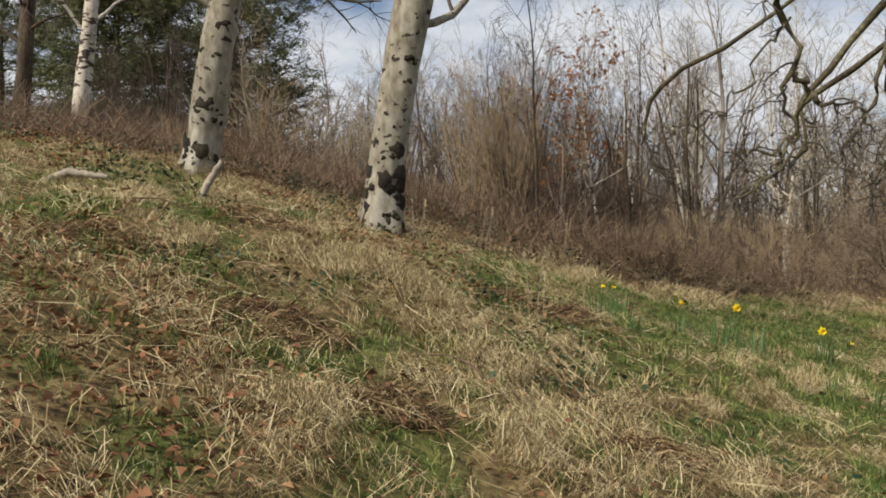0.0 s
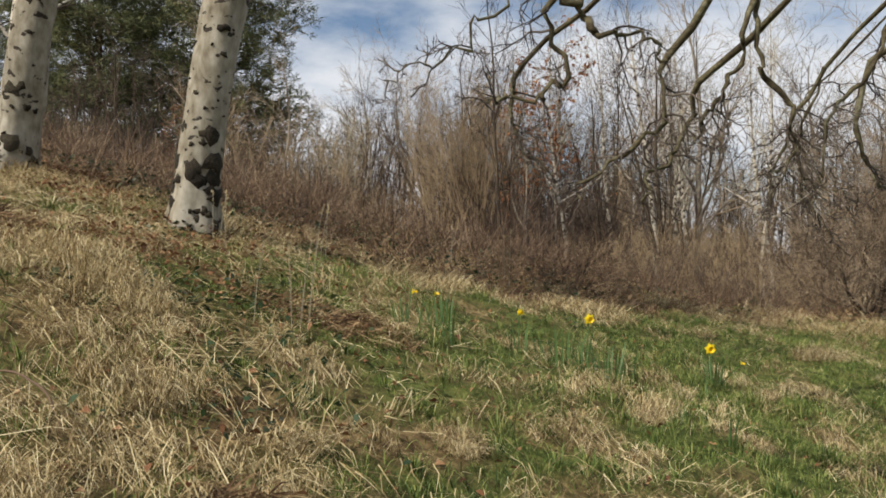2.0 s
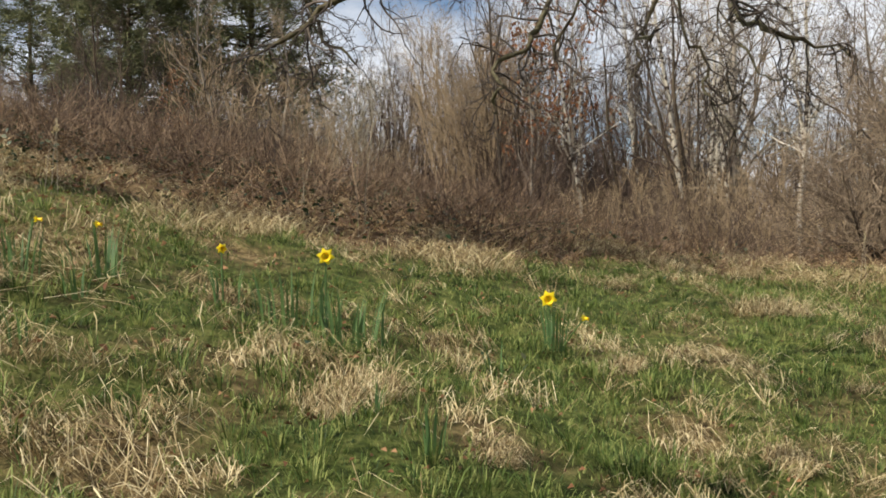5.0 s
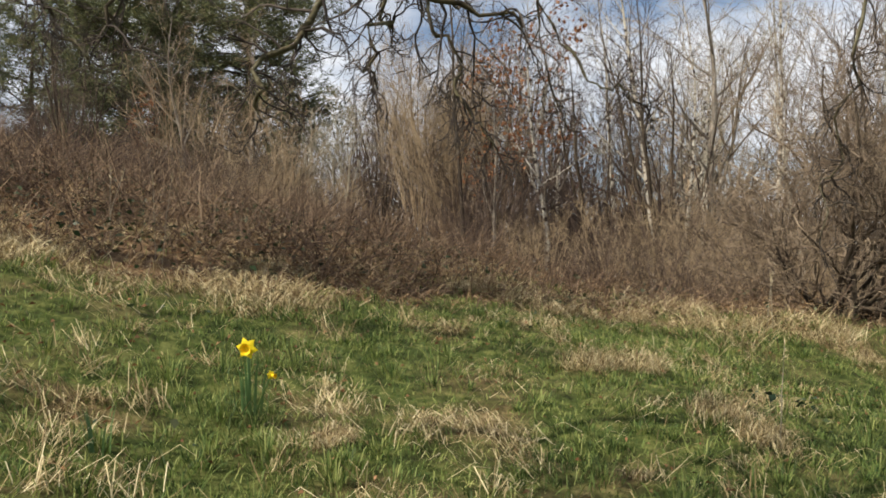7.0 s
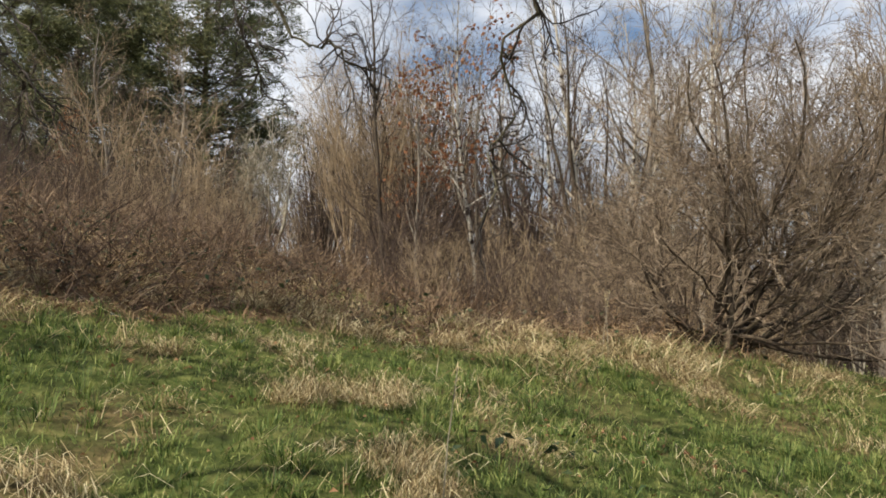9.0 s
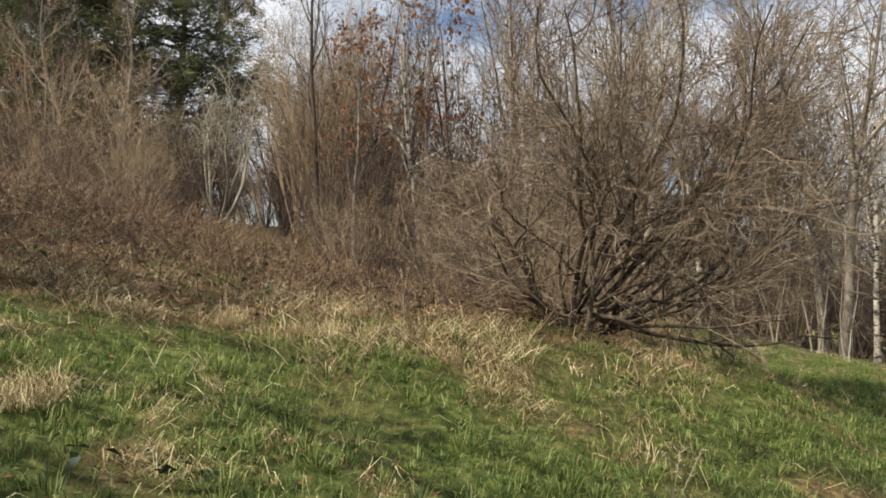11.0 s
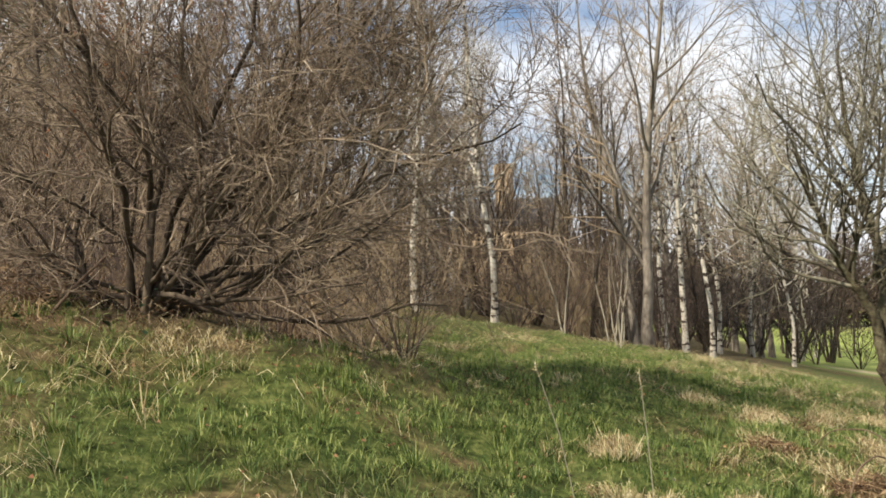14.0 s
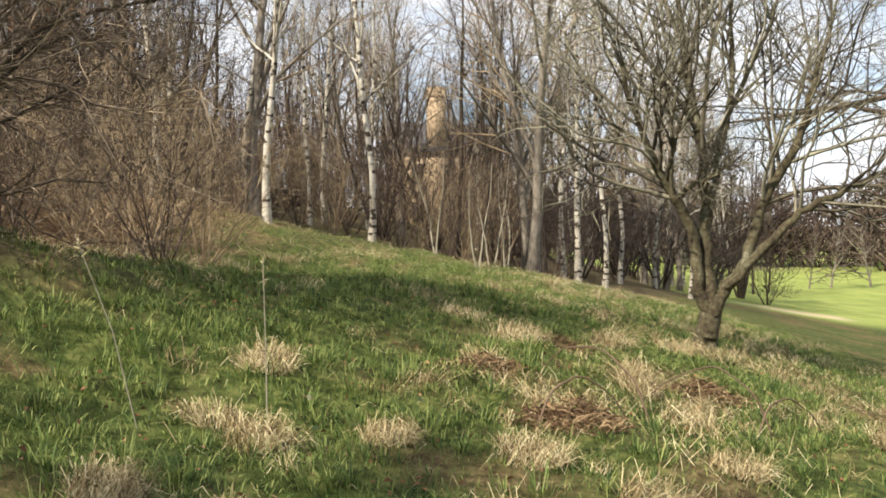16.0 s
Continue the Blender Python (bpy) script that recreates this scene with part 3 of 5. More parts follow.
    for i, (x, y, sc) in enumerate(((6.2, 18.6, 0.55), (6.9, 17.6, 0.5), (7.4, 19.2, 0.7), (8.2, 18.2, 0.7), (9.0, 19.4, 0.7), (6.6, 20.6, 0.75), (7.8, 21.0, 0.85), (9.2, 21.2, 0.75), (5.2, 18.8, 0.5), (8.6, 20.2, 0.8), (5.6, 21.2, 0.75), (9.6, 18.0, 0.55))):
        place(shrub if y < 19 else shrub_b, x, y, i * 83, sc, 0.05)
    n = 0
    while n < 30:
        y = 27 + 14 * rng.rand()
        x = 1 + 14 * rng.rand()
        if x > 9 + (y - 26) * 0.5 or abs(x - 10.98 - (y - 9.8) * 0.042) < 0.8:
            continue
        n += 1
        place(shrub if x < 6 else shrub_b, x, y, rng.rand() * 360, (0.75 if x < 6 else 0.5) + 0.5 * rng.rand(), 0.05)
    # thorn scrub under the trees beside the field
    thorn = bare_tree("hawthorn_shrub", 22, 3.6, 0.05, "dark dense hawthorn at the edge of the field", M_DARKBARK, M_TWIG_DARK, stems=4, spread=0.6, limbs=10, start=0.1, angle=(45, 12), limb=0.5, l2=6, l3=4, tmin=0.011, category="shrub", group="shrubs of the wood")
    for i, (x, y, sc) in enumerate(((20.5, 40.5, 1.0), (18.8, 39.5, 0.9), (22.8, 43.0, 1.0), (17.2, 38.0, 0.85), (24.5, 45.5, 0.8), (15.5, 37.5, 0.8), (27.0, 47.0, 0.7))):
        place(thorn, x, y, i * 70, sc, 0.05, copy=i > 0)
    # the far side of the field
    far = bare_tree("far_tree", 23, 10.0, 0.2, "bare round-headed tree on the far side of the field", M_GREYBARK, M_TWIG, limbs=16, start=0.10, angle=(52, 10), limb=0.5, l2=9, l3=0, bends=2, tmin=0.06, wob=0.06, group="trees beyond the field")
    k = 0
    for row, gap in ((104, 2.4), (112, 2.4), (124, 2.6)):
        for ang in np.arange(-32, 48, gap):
            if row < 110 and -28 < ang < 6:
                continue
            r = row + rng.uniform(-4, 4)
            an = math.radians(ang + rng.uniform(-0.9, 0.9))
            place(far, 10 + r * math.sin(an), 10 + r * math.cos(an), rng.rand() * 360, 0.75 + 0.5 * rng.rand(), 0.2, copy=k > 0)
            k += 1
    hedge = bare_tree("hedge_shrub", 24, 4.2, 0.05, "brown leafless hedge shrub beyond the field", M_TWIG, M_TWIG, stems=5, spread=0.6, limbs=6, start=0.05, angle=(45, 12), limb=0.5, l2=4, l3=0, bends=2, tmin=0.04, category="shrub", group="hedge beyond the field")
    k = 0
    for ang in np.arange(8, 44, 0.7):
        r = 101 + rng.uniform(-4, 5)
        an = math.radians(ang)
        place(hedge, 10 + r * math.sin(an), 10 + r * math.cos(an), rng.rand() * 360, 1.0 + 0.7 * rng.rand(), 0.1, copy=k > 0)
        k += 1
    for x, y, sc in ((42, 72, 0.55), (46, 74, 0.6), (50, 73, 0.5), (39, 69, 0.45)):
        place(far, x, y, x * 31, sc, 0.1)


wood()


# ---- pines ----
def pine(x, y, height, seed, radius, boughs=92):
    rng = np.random.RandomState(seed)
    root = thing("pine_tree", (0, 0, 0), "tall dark green pine with ragged drooping boughs", "tree", "pines behind the wood")
    P, R = grow(rng, np.array([[0, 0, -0.3]]), np.array([[0.02, 0.02, 1.0]]), [height], 14, 0.02, 0.02, (1, 0.12), [0.3])
    b = Build()
    b.sweep(P, R, 8)
    part("trunk", b, M_DARKBARK, root)
    s, w, L, rad = sprout(rng, P, R, np.array([radius]), boughs, (0.06, 0.98), (84, 10), 1.0, 0.35)
    h = s[:, 2] / height
    L = radius * (0.55 + 0.45 * np.sin(np.pi * np.clip(h * 1.05, 0, 1))) * (0.6 + 0.5 * rng.rand(len(L)))
    P1, R1 = grow(rng, s, w, L, 8, 0.10, 0.015, (1, 0.25), np.maximum(rad, 0.03))
    br = Build()
    br.sweep(P1, R1, 4)
    P2, R2, L2 = crown(rng, P1, R1, L, [dict(k=12, angle=(50, 12), size=0.36, n=4, min=0.012, flat=0.6, rise=0.02, span=(0.25, 1))], br)
    part("branchwork", br, M_DARKBARK, root, kind="stuff")
    nd = Build()
    c = P2[:, 1:].reshape(-1, 3)
    c = np.repeat(c, 13, 0) + 0.12 * rng.randn(len(c) * 13, 3)
    d = unit(rng.randn(len(c), 3) * np.array([1, 1, 0.55]) + np.array([0, 0, 0.25]))
    side = unit(np.cross(d, rng.randn(len(c), 3)))
    ln = 0.25 + 0.28 * rng.rand(len(c), 1)
    nd.add(np.stack([c - side * 0.026, c + side * 0.026, c + d * ln], 1), tris=np.arange(len(c))[:, None] * 3 + [0, 1, 2])
    part("foliage", nd, M_NEEDLE, root, kind="stuff")
    return place(root, x, y, seed * 40, 1.0, 0.1, copy=False)


pine(-14.6, 54.0, 20, 31, 6.7, 170)
pine(-23.5, 57.0, 19, 32, 6.6, 110)
pine(-20.5, 50.0, 16, 33, 5.2, 100)
pine(-31.5, 58.0, 18, 34, 6.4, 100)


# ---- the pale trees above the path ----
def standing(path, radii):
    """A trunk along a few points, smoothed."""
    pts = np.array(path, float)
    t = np.linspace(0, 1, 28)
    k = np.linspace(0, 1, len(pts))
    P = np.stack([np.interp(t, k, pts[:, i]) for i in range(3)], -1)
    for _ in range(3):
        P[1:-1] = (P[:-2] + 2 * P[1:-1] + P[2:]) / 4
    R = np.interp(t, np.linspace(0, 1, len(radii)), radii)
    return P, R


def pale_tree(path, radii, seed, label, bark, knots, name="beech_tree", crownsize=2.6):
    rng = np.random.RandomState(seed)
    x0, y0 = path[0][:2]
    z0 = float(ground_z(x0, y0))
    root = thing(name, (x0, y0, z0), label, "tree", "pale trees above the path")
    P, R = standing(path, radii)
    P = P - np.array([x0, y0, z0])
    a = np.arange(20) * 2 * np.pi / 20
    up = P[:, 2] - P[0, 2]
    flare = np.exp(-np.maximum(up - 0.12, 0) / 0.22)[:, None]
    lobes = 1 + flare * (0.22 + 0.20 * np.cos(a * 5 + seed)) + 0.035 * np.sin(a * 3 + up[:, None] * 2.1) + 0.025 * rng.randn(len(P), 1)
    ring = P[:, None] + (R[:, None] * lobes)[..., None] * np.stack([np.cos(a), np.sin(a), 0 * a], -1)
    idx = np.arange(ring.shape[0] * 20).reshape(-1, 20)
    nxt = np.roll(idx, -1, 1)
    b = Build()
    b.add(ring, quads=np.stack([idx[:-1], nxt[:-1], nxt[1:], idx[1:]], -1))
    part("trunk", b, bark, root)
    # dark scars and moss cushions on the side that faces the path
    for k in range(int(knots * 1.4)):
        h = 0.02 + 2.9 * rng.rand() ** 1.7
        j = int(np.clip(np.searchsorted(up, h), 1, len(P) - 2))
        az = rng.uniform(-2.75, -0.35) if rng.rand() > 0.45 else rng.uniform(-3.0, -2.2)
        s = (0.016 + 0.085 * rng.rand() ** 2.4) * (1.35 if h < 1.1 else 0.75)
        n_ = np.array([np.cos(az), np.sin(az), 0])
        e = np.array([-np.sin(az), np.cos(az), 0])
        fl = 1 + np.exp(-max(h - 0.12, 0) / 0.22) * (0.22 + 0.20 * np.cos(az * 5 + seed)) + 0.035 * np.sin(az * 3 + up[j] * 2.1)
        c = P[j] + np.array([0, 0, h - up[j]]) + n_ * R[j] * fl * 1.012
        q = np.arange(9) * 2 * np.pi / 9
        wob = 0.35 + 1.1 * rng.rand(9)
        rim = c + (np.cos(q) * wob)[:, None] * e * s - n_ * (1 - np.cos(np.clip(np.cos(q) * wob * s / R[j], -1.2, 1.2)))[:, None] * R[j] + (np.sin(q) * wob)[:, None] * np.array([0, 0, s * 0.9])
        inner = c + (rim - c) * 0.6 + n_ * (0.006 + s * 0.07)
        V = np.concatenate([rim - n_ * 0.01, inner, [c + n_ * (0.008 + s * 0.08)]])
        i = np.arange(9)
        k2 = (i + 1) % 9
        g = Build()
        g.add(V, quads=np.stack([i, k2, k2 + 9, i + 9], -1), tris=np.stack([i + 9, k2 + 9, np.full(9, 18)], -1))
        part("bark_scar", g, M_MOSS, root)
    s, w, L, rad = sprout(rng, P[None], R[None], np.array([crownsize]), 9, (0.42, 0.98), (62, 12), 1.0, 0.42)
    P1, R1 = grow(rng, s, w, L * 1.3, 9, 0.12, 0.03, (1, 0.2), np.minimum(rad, 0.055))
    for k in range(len(P1)):
        lb = Build()
        lb.sweep(P1[k], R1[k], 6)
        part("limb", lb, bark, root)
    tw = Build()
    crown(rng, P1, R1, L, [dict(k=7, angle=(45, 12), size=0.5, n=5, min=0.006, wobble=0.16), dict(k=6, angle=(42, 12), size=0.55, n=4, min=0.004, wobble=0.16)], tw)
    part("crown", tw, M_TWIG_DARK, root, kind="stuff")
    return root


pale_tree(((-0.85, 8.93, 0.18), (-0.79, 8.93, 0.81), (-0.70, 8.95, 1.40), (-0.60, 8.95, 2.0), (-0.44, 8.97, 2.75), (-0.25, 9.0, 3.7), (-0.1, 9.1, 4.7), (0.1, 9.2, 6.0), (0.2, 9.3, 7.4)), (0.215, 0.20, 0.19, 0.20, 0.2, 0.19, 0.16, 0.11, 0.05), 3, "leaning beech with smooth pale grey bark and black scars", M_BEECH, 84)
pale_tree(((-3.10, 10.03, 0.92), (-2.96, 10.0, 1.6), (-2.84, 9.9, 2.3), (-2.71, 9.92, 3.0), (-2.5, 10.0, 4.2), (-2.3, 10.1, 6.0), (-2.2, 10.1, 7.6)), (0.215, 0.205, 0.195, 0.19, 0.16, 0.11, 0.05), 8, "leaning beech with smooth pale grey bark and dark scars", M_BEECH, 52)
pale_tree(((-9.82, 21.6, 2.3), (-9.66, 21.6, 4.3), (-9.45, 21.6, 6.0), (-9.2, 21.6, 8.5), (-9.1, 21.6, 10.5)), (0.24, 0.21, 0.18, 0.12, 0.05), 12, "white-barked birch on the slope", M_BIRCH, 14, "birch_tree", 2.2)
pale_tree(((-13.0, 24.6, 2.6), (-12.7, 24.6, 5.5), (-12.5, 24.5, 7.6), (-12.4, 24.5, 11)), (0.26, 0.22, 0.2, 0.06), 13, "tall tree with dark grey bark on the slope", M_DARKBARK, 0, "alder_tree", 2.4)


# ---- the spreading bush at the foot of the bank ----
def spreading_bush(x, y):
    rng = np.random.RandomState(41)
    z = float(ground_z(x, y))
    root = thing("willow_bush", (x, y, z), "wide spreading leafless willow bush with dense brown twigs", "shrub")
    a = np.array([150, 120, 95, 70, 50, 35, 20, 10, 65, 105, 140, 30, 85, 170, 195, 340, 300, 260, 225, 5, 160, 25, 350])
    el = np.array([35, 55, 76, 74, 62, 48, 36, 26, 56, 54, 50, 66, 68, 26, 40, 42, 56, 62, 52, 58, 60, 80, 14])
    way = np.stack([np.cos(np.radians(a)) * np.cos(np.radians(el)) * np.array([1.0]), 0.62 * np.sin(np.radians(a)) * np.cos(np.radians(el)), np.sin(np.radians(el))], -1)
    way[:, 2] *= 0.72
    way[:, 0] += 0.22
    base = np.stack([0.16 * rng.randn(len(a)), 0.12 * rng.randn(len(a)), np.full(len(a), -0.1)], -1)
    length = (2.3 + 0.75 * rng.rand(len(a))) * np.where(way[:, 0] < 0, 0.72, 1.12) * np.where(el > 50, 1.15, 1.0)
    P, R = grow(rng, base, way, length, 13, 0.20, 0.11, (1, 0.3), 0.014 + 0.019 * rng.rand(len(a)))
    for k in range(len(a)):
        b = Build()
        b.sweep(P[k], R[k], 6)
        part("limb", b, M_DARKBARK, root)
    low, lowr = grow(rng, np.array([[0.1, -0.1, 0.1], [0.1, -0.15, 0.12], [-0.1, -0.1, 0.1], [0.15, 0.0, 0.15], [0.0, -0.1, 0.15], [-0.1, 0.0, 0.15], [0.12, 0.1, 0.2]]), np.array([[1, -0.12, 0.08], [0.95, -0.35, 0.02], [-0.9, -0.3, 0.15], [1, 0.15, 0.25], [0.5, -0.6, 0.3], [-0.9, 0.2, 0.35], [0.9, 0.4, 0.2]]), [2.1, 1.7, 1.2, 2.0, 1.1, 1.3, 2.0], 9, 0.16, 0.01, (1, 0.2), [0.03, 0.025, 0.024, 0.026, 0.02, 0.022, 0.026])
    for k in range(7):
        b = Build()
        b.sweep(low[k], lowr[k], 6)
        part("low_limb", b, M_DARKBARK, root)
    tw = Build()
    lv = [dict(k=10, angle=(46, 14), size=0.52, n=7, min=0.007, wobble=0.24, rise=0.07, span=(0.2, 1)), dict(k=8, angle=(40, 14), size=0.52, n=5, min=0.0045, wobble=0.24, rise=0.05, span=(0.2, 1)), dict(k=8, angle=(36, 13), size=0.66, n=3, min=0.0026, wobble=0.2, rise=0.04, span=(0.15, 1), end=0.5)]
    crown(rng, P, R, length, lv, tw)
    crown(rng, low, lowr, np.array([2.0, 1.8, 1.2, 2.0, 1.2, 1.3, 2.0]), [dict(k=14, angle=(45, 12), size=0.3, n=5, min=0.005, wobble=0.14), dict(k=7, angle=(40, 12), size=0.5, n=4, min=0.003, wobble=0.14)], tw)
    part("crown", tw, M_BUSH, root, kind="stuff")
    return root


spreading_bush(7.95, 15.45)


# ---- the low-forking tree by the path ----
def forked_tree():
    rng = np.random.RandomState(51)
    x0, y0 = 14.5, 18.2
    z0 = float(ground_z(x0, y0))
    root = thing("crab_apple_tree", (x0, y0, z0), "low-forking bare tree with mossy dark trunk and lichened limbs", "tree")
    o = np.array([x0, y0, z0])
    lift = z0 + 2.30
    stems = (
        ("trunk", ((14.48, 18.25, -2.5), (14.5, 18.22, -2.28), (14.53, 18.2, -2.1), (14.56, 18.2, -1.93)), (0.13, 0.105, 0.098, 0.095)),
        ("limb", ((14.56, 18.22, -1.97), (14.45, 18.25, -1.72), (14.45, 18.25, -1.31), (14.24, 18.25, -0.89), (14.03, 18.2, -0.58), (13.8, 18.1, -0.1), (13.6, 18.0, 0.5)), (0.075, 0.07, 0.062, 0.055, 0.045, 0.03, 0.018)),
        ("limb", ((14.57, 18.2, -1.97), (14.57, 18.3, -1.55), (14.55, 18.35, -1.1), (14.57, 18.4, -0.58), (14.47, 18.4, -0.05), (14.35, 18.45, 0.58), (14.3, 18.5, 1.5)), (0.078, 0.072, 0.068, 0.06, 0.05, 0.035, 0.015)),
        ("limb", ((14.57, 18.15, -1.95), (14.64, 18.1, -1.72), (14.84, 18.05, -1.47), (14.93, 18.05, -0.95), (15.22, 18.0, -0.52), (15.4, 18.0, 0.02), (15.6, 18.0, 0.8)), (0.07, 0.066, 0.06, 0.05, 0.042, 0.03, 0.014)),
        ("limb", ((14.66, 18.08, -1.70), (14.7, 17.95, -1.62), (14.9, 17.85, -1.36), (15.17, 17.8, -1.04), (15.5, 17.75, -0.86), (15.95, 17.7, -0.65), (16.3, 17.7, -0.5)), (0.05, 0.05, 0.046, 0.04, 0.032, 0.022, 0.01)),
        ("limb", ((14.56, 18.3, -1.1), (14.75, 18.6, -0.6), (14.95, 18.8, 0.0), (15.0, 18.9, 0.8), (15.0, 19.0, 1.6)), (0.045, 0.04, 0.034, 0.024, 0.012)),
        ("limb", ((14.24, 18.25, -0.89), (14.32, 18.1, -0.78), (14.45, 18.0, -0.72), (14.62, 17.9, -0.6)), (0.03, 0.026, 0.022, 0.012)),
    )
    tw = Build()
    for i, (name, path, radii) in enumerate(stems):
        P, R = standing(path, radii)
        P = P - o + np.array([0, 0, lift])
        P[4:-1] += (0.012 if i else 0.003) * rng.randn(*P[4:-1].shape)
        b = Build()
        b.sweep(P, R * (1.04 if name == "trunk" else 0.86) * (1 + (0.02 if name == "trunk" else 0.06) * rng.randn(*R.shape)), 10)
        part(name, b, M_MOSSBARK, root)
        if i:
            L = np.array([np.linalg.norm(P[-1] - P[0])])
            crown(rng, P[None], R[None], L, [dict(k=20, angle=(42, 12), size=0.75, n=7, min=0.008, wobble=0.19, rise=0.13, span=(0.48, 1), thin=0.5), dict(k=11, angle=(45, 14), size=0.5, n=5, min=0.0045, wobble=0.18, rise=0.05), dict(k=6, angle=(42, 14), size=0.5, n=4, min=0.0028, wobble=0.16)], tw)
    part("crown", tw, M_LICHEN, root, "fine lichened grey-brown twigs", kind="stuff")


forked_tree()


# ---- the old tree whose boughs hang over the path ----
def overhanging_tree():
    rng = np.random.RandomState(61)
    x0, y0 = 7.6, 1.6
    z0 = float(ground_z(x0, y0))
    root = thing("old_beech_tree", (x0, y0, z0), "old bare beech with drooping mossy boughs over the path", "tree")
    o = np.array([x0, y0, z0])
    hub = np.array([7.2, 2.4, 3.2])
    P, R = standing(((x0, y0, z0 - 0.3), (7.55, 1.7, -1.0), (7.4, 2.0, 1.0), tuple(hub), (7.0, 2.6, 5.5), (6.9, 2.7, 8.0)), (0.48, 0.40, 0.36, 0.32, 0.2, 0.08))
    b = Build()
    b.sweep(P - o, R, 14)
    part("trunk", b, M_MOSSBARK, root)
    boughs = (
        (((4.2, 4.4, 3.0), (2.5, 5.2, 2.6), (2.09, 5.37, 1.86), (2.08, 5.37, 1.37), (2.10, 5.38, 1.02), (2.11, 5.38, 0.68)), 0.045),
        (((2.10, 5.37, 1.47), (1.89, 5.37, 1.19), (1.68, 5.36, 0.92), (1.5, 5.36, 0.81), (1.29, 5.35, 0.73)), 0.012),
        (((2.1, 5.37, 1.12), (2.24, 5.38, 1.01), (2.41, 5.39, 0.92), (2.6, 5.4, 0.80)), 0.026),
        (((2.11, 5.38, 0.70), (1.92, 5.37, 0.66), (1.71, 5.37, 0.60)), 0.016),
        (((5.0, 5.4, 3.2), (3.6, 7.3, 2.3), (3.17, 7.63, 1.49), (3.03, 7.62, 1.1), (2.99, 7.63, 0.84), (2.73, 7.58, 0.7), (2.53, 7.55, 0.5), (2.43, 7.54, 0.37)), 0.042),
        (((3.6, 7.25, 1.9), (3.49, 7.29, 1.27), (3.24, 7.26, 0.92), (3.15, 7.25, 0.71)), 0.03),
        (((3.62, 7.3, 1.7), (3.63, 7.32, 1.24), (3.8, 7.37, 0.96), (3.91, 7.41, 0.69), (3.69, 7.38, 0.28)), 0.03),
        (((5.2, 5.2, 2.6), (4.5, 6.8, 1.8), (4.14, 7.02, 1.11), (4.0, 7.01, 0.79), (3.88, 7.0, 0.46)), 0.032),
        (((5.0, 6.0, 2.2), (4.4, 7.3, 1.3), (4.29, 7.5, 0.82), (4.41, 7.53, 0.56), (4.63, 7.56, 0.36), (4.93, 7.61, 0.26)), 0.036),
        (((5.6, 5.8, 2.8), (4.5, 8.5, 1.6), (4.25, 8.81, 0.96), (4.22, 8.82, 0.67), (4.15, 8.82, 0.56), (4.18, 8.83, 0.39)), 0.026),
        (((4.5, 8.5, 1.5), (4.38, 8.84, 0.9), (4.51, 8.87, 0.56), (4.59, 8.9, 0.3), (4.69, 8.93, 0.1)), 0.016),
        (((6.9, 5.6, 2.8), (6.5, 8.8, 1.7), (6.4, 9.17, 0.86), (6.35, 9.19, 0.27), (6.28, 9.19, -0.04), (6.16, 9.19, -0.35)), 0.015),
        (((5.3, 6.2, 3.0), (4.0, 9.4, 1.9), (3.75, 9.72, 1.34), (3.63, 9.72, 1.02), (3.35, 9.69, 0.78), (3.27, 9.68, 0.67), (3.24, 9.69, 0.47)), 0.045),
        (((5.9, 6.5, 2.9), (4.9, 9.9, 1.7), (4.87, 10.22, 1.16), (4.94, 10.27, 0.66), (5.0, 10.3, 0.43)), 0.016),
        (((4.86, 10.2, 1.2), (5.17, 10.3, 0.7), (5.34, 10.33, 0.63), (5.52, 10.36, 0.59)), 0.012),
        (((3.9, 6.5, 2.9), (2.1, 9.2, 1.8), (2.0, 9.43, 1.38), (2.08, 9.46, 1.11), (2.17, 9.48, 0.98), (2.35, 9.5, 0.86)), 0.03),
    )
    tw = Build()
    for path, r in boughs:
        far = len(path) > 4 and path[0][2] > 2.1
        pts = ((tuple(hub),) + path) if far else path
        n = len(pts)
        radii = np.interp(np.arange(n), [0, n * 0.35, n - 1], [r * 1.1 if far else r * 0.7, r * 0.6, r * 0.2])
        P, R = standing(pts, radii)
        P = P - o
        P[2:-1] += (0.055 if far else 0.035) * rng.randn(*P[2:-1].shape)
        P[1:-1] = (P[:-2] + 3 * P[1:-1] + P[2:]) / 5
        b = Build()
        b.sweep(P, R * (1 + 0.18 * rng.randn(*R.shape)), 7)
        part("bough", b, M_MOSSBARK, root)
        near = path[-1][1] < 6
        L = np.array([(0.35 if near else 0.6) + 13 * r])
        crown(rng, P[None], R[None], L, [dict(k=8 if near else 18, angle=(58, 18), size=0.46, n=8, min=0.0055, wobble=0.33, rise=-0.09, span=(0.5, 1), thin=0.55), dict(k=5, angle=(45, 15), size=0.5, n=5, min=0.0032, wobble=0.2, rise=-0.04), dict(k=3, angle=(42, 14), size=0.5, n=4, min=0.002, wobble=0.2)], tw)
    part("crown", tw, M_TWIG_DARK, root, "thin dark drooping twigs", kind="stuff")
    # unseen upper limbs with thickened twigs, added to throw shade on the grass ahead
    up = Build()
